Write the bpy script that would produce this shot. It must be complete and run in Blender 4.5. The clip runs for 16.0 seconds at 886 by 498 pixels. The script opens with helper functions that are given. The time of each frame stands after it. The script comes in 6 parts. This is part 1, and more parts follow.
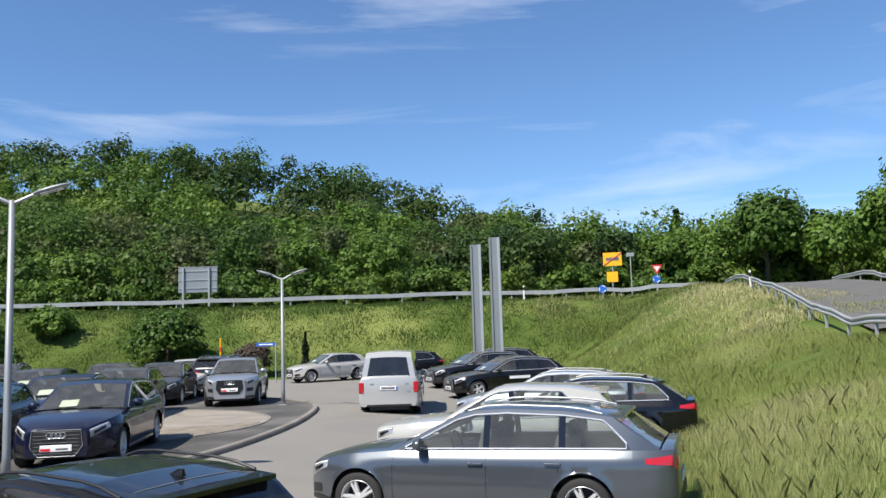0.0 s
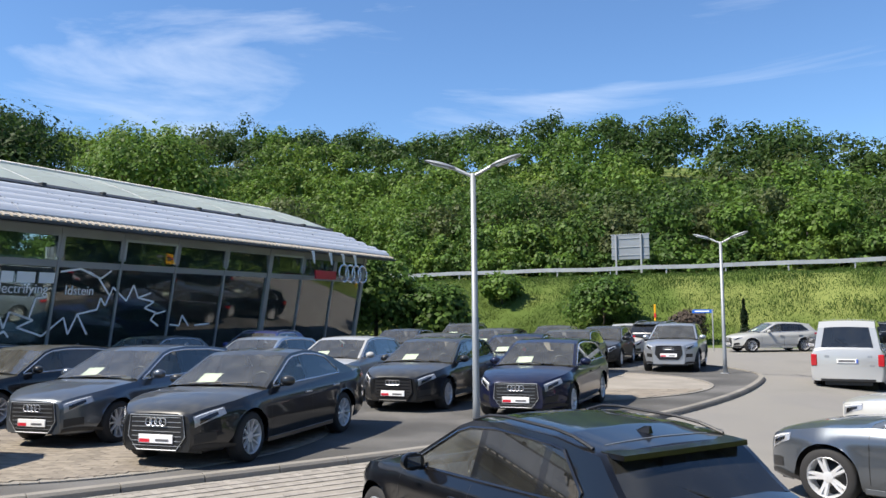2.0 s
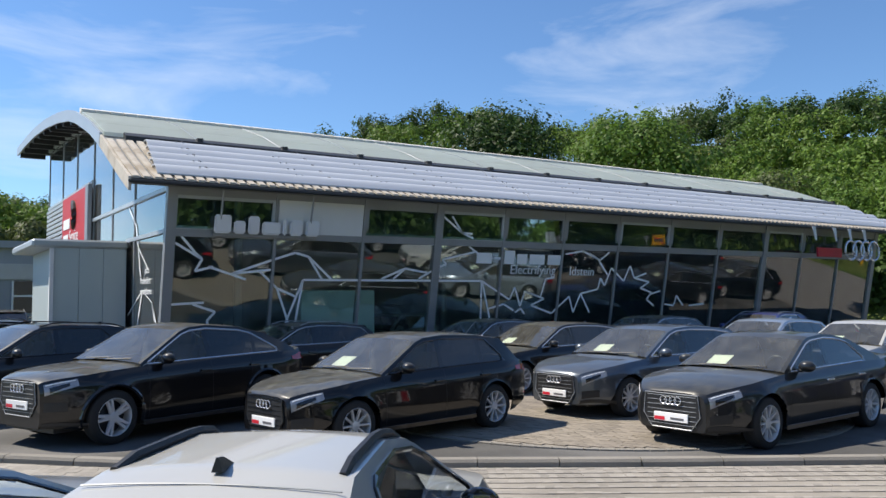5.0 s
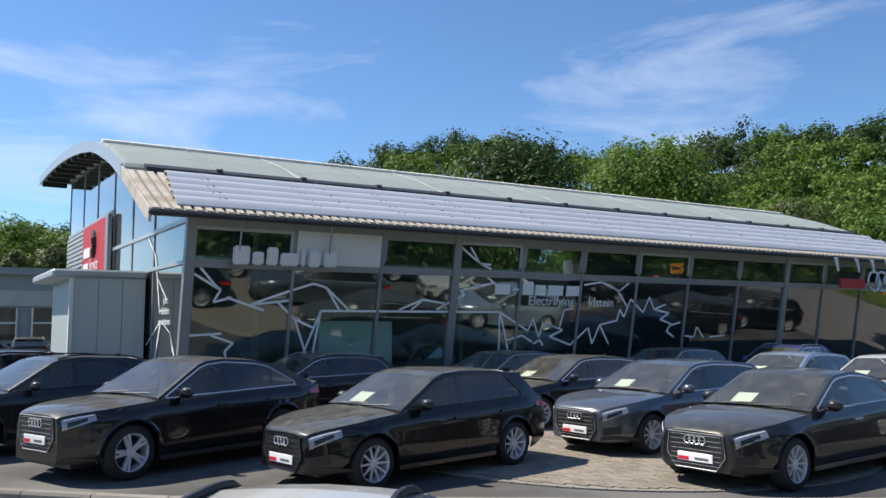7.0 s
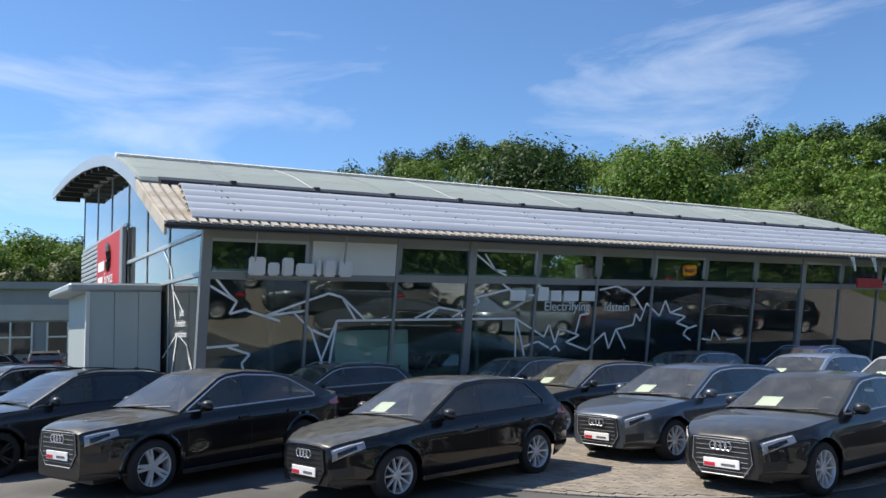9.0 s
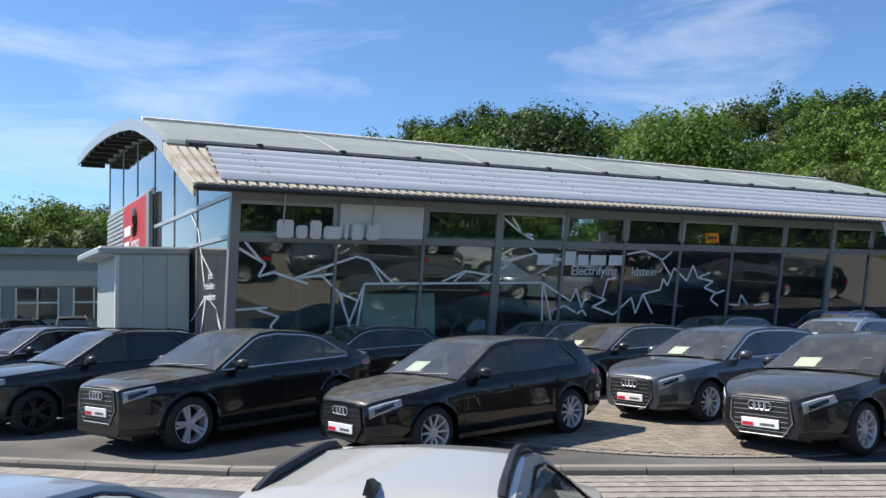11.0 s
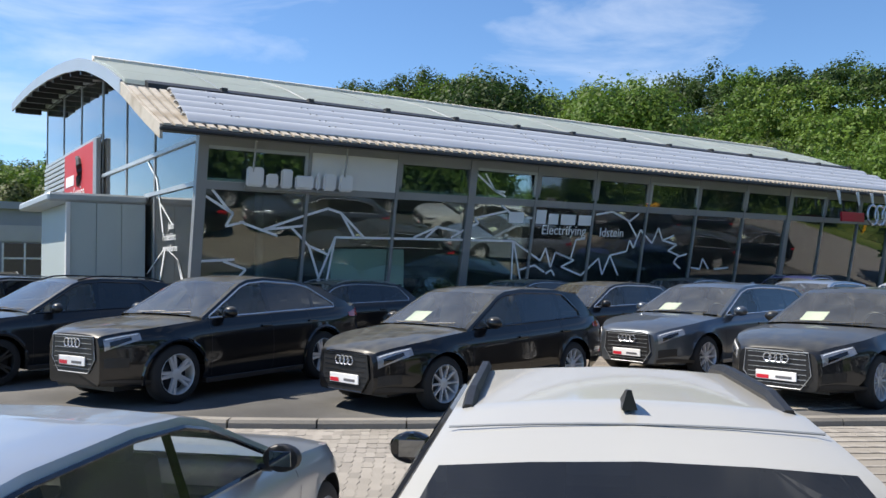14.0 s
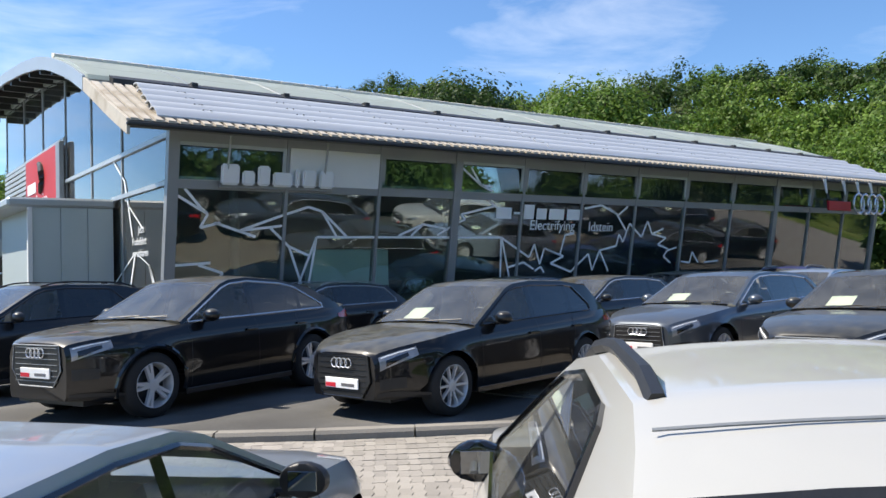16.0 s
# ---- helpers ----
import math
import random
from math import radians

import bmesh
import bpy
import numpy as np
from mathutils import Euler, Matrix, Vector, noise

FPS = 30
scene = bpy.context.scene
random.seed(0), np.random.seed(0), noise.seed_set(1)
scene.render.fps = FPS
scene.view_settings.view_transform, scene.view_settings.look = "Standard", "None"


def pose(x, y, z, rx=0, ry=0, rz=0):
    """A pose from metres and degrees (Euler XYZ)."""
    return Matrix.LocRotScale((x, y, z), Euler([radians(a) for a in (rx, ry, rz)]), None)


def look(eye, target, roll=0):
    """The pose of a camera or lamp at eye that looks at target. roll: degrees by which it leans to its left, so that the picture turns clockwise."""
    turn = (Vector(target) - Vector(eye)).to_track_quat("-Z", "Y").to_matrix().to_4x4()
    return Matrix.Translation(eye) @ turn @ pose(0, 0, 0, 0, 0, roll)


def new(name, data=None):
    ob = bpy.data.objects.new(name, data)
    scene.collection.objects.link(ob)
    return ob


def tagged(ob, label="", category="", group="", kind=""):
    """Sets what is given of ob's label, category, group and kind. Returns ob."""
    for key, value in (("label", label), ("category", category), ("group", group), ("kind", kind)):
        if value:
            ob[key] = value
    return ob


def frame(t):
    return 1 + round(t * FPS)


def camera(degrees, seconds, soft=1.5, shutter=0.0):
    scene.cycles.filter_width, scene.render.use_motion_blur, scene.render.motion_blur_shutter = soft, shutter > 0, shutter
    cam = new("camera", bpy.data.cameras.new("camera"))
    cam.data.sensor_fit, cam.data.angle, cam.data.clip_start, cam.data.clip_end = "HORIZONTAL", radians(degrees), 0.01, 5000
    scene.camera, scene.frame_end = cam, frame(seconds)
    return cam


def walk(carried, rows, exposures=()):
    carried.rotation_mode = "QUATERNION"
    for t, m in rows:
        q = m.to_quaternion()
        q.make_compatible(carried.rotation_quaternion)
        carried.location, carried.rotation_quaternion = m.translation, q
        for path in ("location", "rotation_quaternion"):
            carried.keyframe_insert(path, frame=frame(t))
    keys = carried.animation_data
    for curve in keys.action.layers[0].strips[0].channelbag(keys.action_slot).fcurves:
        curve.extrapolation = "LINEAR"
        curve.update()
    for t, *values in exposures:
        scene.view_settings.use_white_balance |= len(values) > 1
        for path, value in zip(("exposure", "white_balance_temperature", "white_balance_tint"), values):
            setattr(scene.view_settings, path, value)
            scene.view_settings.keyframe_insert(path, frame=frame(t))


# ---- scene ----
cam = camera(56.2, 16.0)
PATH = [
    (0, (-1.03, -0.523, 2.092), (-0.883, 1.461, 2.299), -1.8),
    (0.5, (-1.097, -0.455, 2.074), (-1.114, 1.536, 2.272), -1.6),
    (1, (-1.169, -0.416, 2.05), (-1.42, 1.56, 2.234), -1.3),
    (1.5, (-1.241, -0.377, 2.037), (-1.792, 1.538, 2.206), -1.1),
    (2, (-1.306, -0.332, 2.018), (-2.144, 1.477, 2.17), -0.7),
    (2.5, (-1.368, -0.328, 2.01), (-2.449, 1.349, 2.144), -0.3),
    (3, (-1.421, -0.348, 2.012), (-2.697, 1.187, 2.133), -0.1),
    (3.5, (-1.462, -0.391, 2.004), (-2.911, 0.983, 2.117), -0.2),
    (4, (-1.529, -0.417, 1.996), (-3.111, 0.802, 2.1), -0.5),
    (4.5, (-1.618, -0.441, 1.999), (-3.282, 0.665, 2.09), -0.0),
    (7, (-1.766, -0.443, 2.141), (-3.463, 0.6, 2.319), -0.0),
    (7.5, (-1.802, -0.43, 2.152), (-3.494, 0.612, 2.38), -0.0),
    (8, (-1.843, -0.471, 2.162), (-3.534, 0.575, 2.382), -0.3),
    (8.5, (-1.872, -0.505, 2.171), (-3.573, 0.53, 2.363), -0.9),
    (9, (-1.874, -0.524, 2.179), (-3.582, 0.498, 2.372), -1.0),
    (9.5, (-1.888, -0.538, 2.172), (-3.599, 0.479, 2.369), -0.9),
    (10, (-1.923, -0.546, 2.141), (-3.647, 0.456, 2.306), -1.1),
    (12.5, (-2.525, -0.971, 1.904), (-4.253, 0.032, 1.986), 0.1),
    (13, (-2.708, -1.046, 1.861), (-4.416, -0.007, 1.936), 0.3),
    (13.5, (-2.916, -1.147, 1.8), (-4.595, -0.061, 1.86), 0.4),
    (14, (-3.153, -1.201, 1.765), (-4.806, -0.076, 1.806), 0.1),
    (14.5, (-3.345, -1.2, 1.68), (-4.99, -0.064, 1.651), 0.6),
    (15, (-3.535, -1.16, 1.651), (-5.166, -0.005, 1.563), 0.1),
    (15.5, (-3.799, -1.128, 1.638), (-5.408, 0.061, 1.631), -0.9),
    (16, (-4.139, -0.972, 1.59), (-5.752, 0.209, 1.645), -1.5),
]
walk(cam, [(t, look(eye, target, roll)) for t, eye, target, roll in PATH], [(0, 0.58, 6850, 10), (1, 0.62, 6850, 10), (2.5, 0.82, 6900, 10), (3.5, 0.68, 6900, 10), (4.5, 0.56, 6900, 10), (10, 0.58, 6850, 10),
     (12.5, 0.6, 6900, 10), (14, 0.68, 6950, 10), (15, 0.82, 6950, 10), (16, 0.82, 6950, 10)])

# ---- world and sun ----
SUN_AZ, SUN_EL = 222.0, 52.0          # degrees: bearing of the sun from +x, height above the horizon
world = bpy.data.worlds.new("sky")
scene.world = world
world.use_nodes = True
wn, wl = world.node_tree.nodes, world.node_tree.links
wn.clear()
sky = wn.new("ShaderNodeTexSky")
sky.sky_type, sky.sun_disc = "NISHITA", False
sky.sun_elevation, sky.sun_rotation = radians(SUN_EL), radians(90 - SUN_AZ)
sky.altitude, sky.air_density, sky.dust_density, sky.ozone_density = 300, 1.0, 0.0, 5.0
coord = wn.new("ShaderNodeTexCoord")
stretch = wn.new("ShaderNodeMapping")
stretch.inputs["Rotation"].default_value = (0.12, 0.1, radians(28))
stretch.inputs["Scale"].default_value = (1.4, 2.6, 9.0)
wisps = wn.new("ShaderNodeTexNoise")
wisps.inputs["Scale"].default_value, wisps.inputs["Detail"].default_value = 1.5, 9
wisps.inputs["Roughness"].default_value, wisps.inputs["Distortion"].default_value = 0.56, 0.5
thin = wn.new("ShaderNodeValToRGB")
thin.color_ramp.elements[0].position, thin.color_ramp.elements[1].position = 0.53, 0.98
thin.color_ramp.elements[1].color = (0.7, 0.7, 0.7, 1)
cloud = wn.new("ShaderNodeMix")
cloud.data_type = "RGBA"
cloud.inputs["B"].default_value = (7.6, 8.2, 9.2, 1)
bg = wn.new("ShaderNodeBackground")
bg.inputs["Strength"].default_value = 0.096
wout = wn.new("ShaderNodeOutputWorld")
wl.new(coord.outputs["Generated"], stretch.inputs["Vector"])
wl.new(stretch.outputs["Vector"], wisps.inputs["Vector"])
wl.new(wisps.outputs["Fac"], thin.inputs["Fac"])
wl.new(thin.outputs["Color"], cloud.inputs["Factor"])
deep = wn.new("ShaderNodeVectorMath")
deep.operation = "MULTIPLY"
deep.inputs[1].default_value = (0.79, 0.975, 1.15)
wl.new(sky.outputs["Color"], deep.inputs[0])
wl.new(deep.outputs["Vector"], cloud.inputs["A"])
wl.new(cloud.outputs["Result"], bg.inputs["Color"])
wl.new(bg.outputs["Background"], wout.inputs["Surface"])
sun = new("sun", bpy.data.lights.new("sun", "SUN"))
sun.data.energy, sun.data.angle, sun.data.color = 4.9, radians(0.6), (1.0, 0.95, 0.87)
ce = math.cos(radians(SUN_EL))
sun_at = Vector((ce * math.cos(radians(SUN_AZ)), ce * math.sin(radians(SUN_AZ)), math.sin(radians(SUN_EL))))
sun.matrix_world = look(sun_at * 100, (0, 0, 0))


# ---- materials ----
def mat(name, color, rough=0.6, metal=0.0, coat=0.0, vary=0.15, scale=6.0, bump=0.0, bump_scale=60.0, per_piece=0.0, second=None, spec=0.5):
    """A surface with large stains and fine grain; per_piece varies it from object to object, second is a colour of its patches."""
    m = bpy.data.materials.new(name)
    m.use_nodes = True
    n, l = m.node_tree.nodes, m.node_tree.links
    b = n["Principled BSDF"]
    b.inputs["Roughness"].default_value, b.inputs["Metallic"].default_value = rough, metal
    b.inputs["Coat Weight"].default_value, b.inputs["Coat Roughness"].default_value = coat, 0.03
    b.inputs["Specular IOR Level"].default_value = spec
    tc = n.new("ShaderNodeTexCoord")
    big, fine = n.new("ShaderNodeTexNoise"), n.new("ShaderNodeTexNoise")
    big.inputs["Scale"].default_value, big.inputs["Detail"].default_value = scale * 0.15, 6
    fine.inputs["Scale"].default_value, fine.inputs["Detail"].default_value = bump_scale, 4
    l.new(tc.outputs["Object"], big.inputs["Vector"])
    l.new(tc.outputs["Object"], fine.inputs["Vector"])
    add = n.new("ShaderNodeMath")
    add.operation = "MULTIPLY_ADD"
    add.inputs[1].default_value = 0.45
    l.new(fine.outputs["Fac"], add.inputs[0])
    l.new(big.outputs["Fac"], add.inputs[2])
    ramp = n.new("ShaderNodeMapRange")
    ramp.inputs["From Min"].default_value, ramp.inputs["From Max"].default_value = 0.45, 1.0
    ramp.inputs["To Min"].default_value, ramp.inputs["To Max"].default_value = 1 - vary, 1 + vary
    l.new(add.outputs[0], ramp.inputs["Value"])
    value = ramp.outputs["Result"]
    if per_piece:
        info, isl = n.new("ShaderNodeObjectInfo"), n.new("ShaderNodeNewGeometry")
        sm = n.new("ShaderNodeMath")
        l.new(info.outputs["Random"], sm.inputs[0])
        l.new(isl.outputs["Random Per Island"], sm.inputs[1])
        fr = n.new("ShaderNodeMath")
        fr.operation = "FRACT"
        l.new(sm.outputs[0], fr.inputs[0])
        pr = n.new("ShaderNodeMapRange")
        pr.inputs["To Min"].default_value, pr.inputs["To Max"].default_value = 1 - per_piece, 1 + per_piece
        l.new(fr.outputs[0], pr.inputs["Value"])
        mul = n.new("ShaderNodeMath")
        mul.operation = "MULTIPLY"
        l.new(value, mul.inputs[0])
        l.new(pr.outputs["Result"], mul.inputs[1])
        value = mul.outputs[0]
    base = n.new("ShaderNodeMix")
    base.data_type = "RGBA"
    base.inputs["A"].default_value = (*color, 1)
    base.inputs["B"].default_value = (*(second or color), 1)
    edge = n.new("ShaderNodeMapRange")
    edge.inputs["From Min"].default_value, edge.inputs["From Max"].default_value = 0.47, 0.62
    l.new(big.outputs["Fac"], edge.inputs["Value"])
    l.new(edge.outputs["Result"], base.inputs["Factor"])
    scl = n.new("ShaderNodeVectorMath")
    scl.operation = "SCALE"
    l.new(base.outputs["Result"], scl.inputs[0])
    l.new(value, scl.inputs["Scale"])
    l.new(scl.outputs["Vector"], b.inputs["Base Color"])
    if bump:
        bp = n.new("ShaderNodeBump")
        bp.inputs["Strength"].default_value, bp.inputs["Distance"].default_value = bump, 0.01
        l.new(fine.outputs["Fac"], bp.inputs["Height"])
        l.new(bp.outputs["Normal"], b.inputs["Normal"])
    return m


def glass_mat(name, tint, gloss=1.0, rough=0.0, film=0.05, film_color=(0.5, 0.5, 0.47), mirror=1.6):
    """Thin tinted glass: lets light through, mirrors by Fresnel."""
    m = bpy.data.materials.new(name)
    m.use_nodes = True
    n, l = m.node_tree.nodes, m.node_tree.links
    n.clear()
    tr, gl, mix, fr, out = (n.new("ShaderNode" + k) for k in ("BsdfTransparent", "BsdfGlossy", "MixShader", "Fresnel", "OutputMaterial"))
    tr.inputs["Color"].default_value = (*tint, 1)
    gl.inputs["Roughness"].default_value = rough
    gl.inputs["Color"].default_value = (gloss, gloss, gloss, 1)
    fr.inputs["IOR"].default_value = 1.52
    two = n.new("ShaderNodeMath")
    two.operation, two.use_clamp = "MULTIPLY", True
    two.inputs[1].default_value = mirror
    l.new(fr.outputs["Fac"], two.inputs[0])
    l.new(two.outputs[0], mix.inputs["Fac"])
    l.new(tr.outputs["BSDF"], mix.inputs[1])
    l.new(gl.outputs["BSDF"], mix.inputs[2])
    # diffuse film on top: dust on car glass, a painted pale haze on showroom panes
    dust, top, spot, tc = (n.new("ShaderNode" + k) for k in ("BsdfDiffuse", "MixShader", "TexNoise", "TexCoord"))
    dust.inputs["Color"].default_value = (*film_color, 1)
    spot.inputs["Scale"].default_value, spot.inputs["Detail"].default_value = 3, 8
    l.new(tc.outputs["Object"], spot.inputs["Vector"])
    amount = n.new("ShaderNodeMath")
    amount.operation = "MULTIPLY"
    amount.inputs[1].default_value = film * 2
    l.new(spot.outputs["Fac"], amount.inputs[0])
    l.new(amount.outputs[0], top.inputs["Fac"])
    l.new(mix.outputs["Shader"], top.inputs[1])
    l.new(dust.outputs["BSDF"], top.inputs[2])
    l.new(top.outputs["Shader"], out.inputs["Surface"])
    return m


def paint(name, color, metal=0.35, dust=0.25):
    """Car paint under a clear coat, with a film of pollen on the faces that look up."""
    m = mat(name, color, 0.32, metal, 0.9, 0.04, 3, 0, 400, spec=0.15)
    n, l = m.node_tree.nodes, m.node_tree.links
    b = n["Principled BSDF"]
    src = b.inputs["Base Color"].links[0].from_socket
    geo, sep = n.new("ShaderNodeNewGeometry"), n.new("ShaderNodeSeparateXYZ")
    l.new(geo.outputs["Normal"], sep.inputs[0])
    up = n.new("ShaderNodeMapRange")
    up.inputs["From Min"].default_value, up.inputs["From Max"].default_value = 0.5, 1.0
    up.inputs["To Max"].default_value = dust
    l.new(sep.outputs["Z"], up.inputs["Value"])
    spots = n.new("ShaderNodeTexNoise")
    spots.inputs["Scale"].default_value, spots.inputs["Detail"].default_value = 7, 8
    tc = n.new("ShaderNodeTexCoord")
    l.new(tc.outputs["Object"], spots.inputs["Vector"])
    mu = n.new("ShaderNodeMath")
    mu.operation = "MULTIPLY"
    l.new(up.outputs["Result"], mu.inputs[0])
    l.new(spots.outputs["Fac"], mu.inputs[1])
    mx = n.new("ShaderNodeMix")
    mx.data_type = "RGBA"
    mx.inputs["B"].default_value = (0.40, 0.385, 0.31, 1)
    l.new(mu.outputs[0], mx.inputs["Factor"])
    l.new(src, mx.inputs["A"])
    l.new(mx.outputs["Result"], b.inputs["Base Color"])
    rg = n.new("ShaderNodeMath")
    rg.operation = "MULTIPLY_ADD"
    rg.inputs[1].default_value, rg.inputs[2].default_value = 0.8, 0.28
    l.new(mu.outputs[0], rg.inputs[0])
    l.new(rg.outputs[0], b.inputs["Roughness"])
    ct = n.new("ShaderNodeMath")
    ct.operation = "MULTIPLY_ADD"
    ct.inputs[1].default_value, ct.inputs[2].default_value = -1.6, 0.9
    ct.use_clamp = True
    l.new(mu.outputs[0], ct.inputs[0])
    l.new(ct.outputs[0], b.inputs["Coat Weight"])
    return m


def leaf_mat(name, a, b2):
    m = mat(name, a, 0.55, vary=0.25, scale=0.5, bump_scale=9, per_piece=0.4, second=b2, spec=0.25)
    n, l = m.node_tree.nodes, m.node_tree.links
    b = n["Principled BSDF"]
    tl, mx, out = n.new("ShaderNodeBsdfTranslucent"), n.new("ShaderNodeMixShader"), n["Material Output"]
    mx.inputs["Fac"].default_value = 0.38
    l.new(b.inputs["Base Color"].links[0].from_socket, tl.inputs["Color"])
    l.new(b.outputs["BSDF"], mx.inputs[1])
    l.new(tl.outputs["BSDF"], mx.inputs[2])
    l.new(mx.outputs["Shader"], out.inputs["Surface"])
    return m


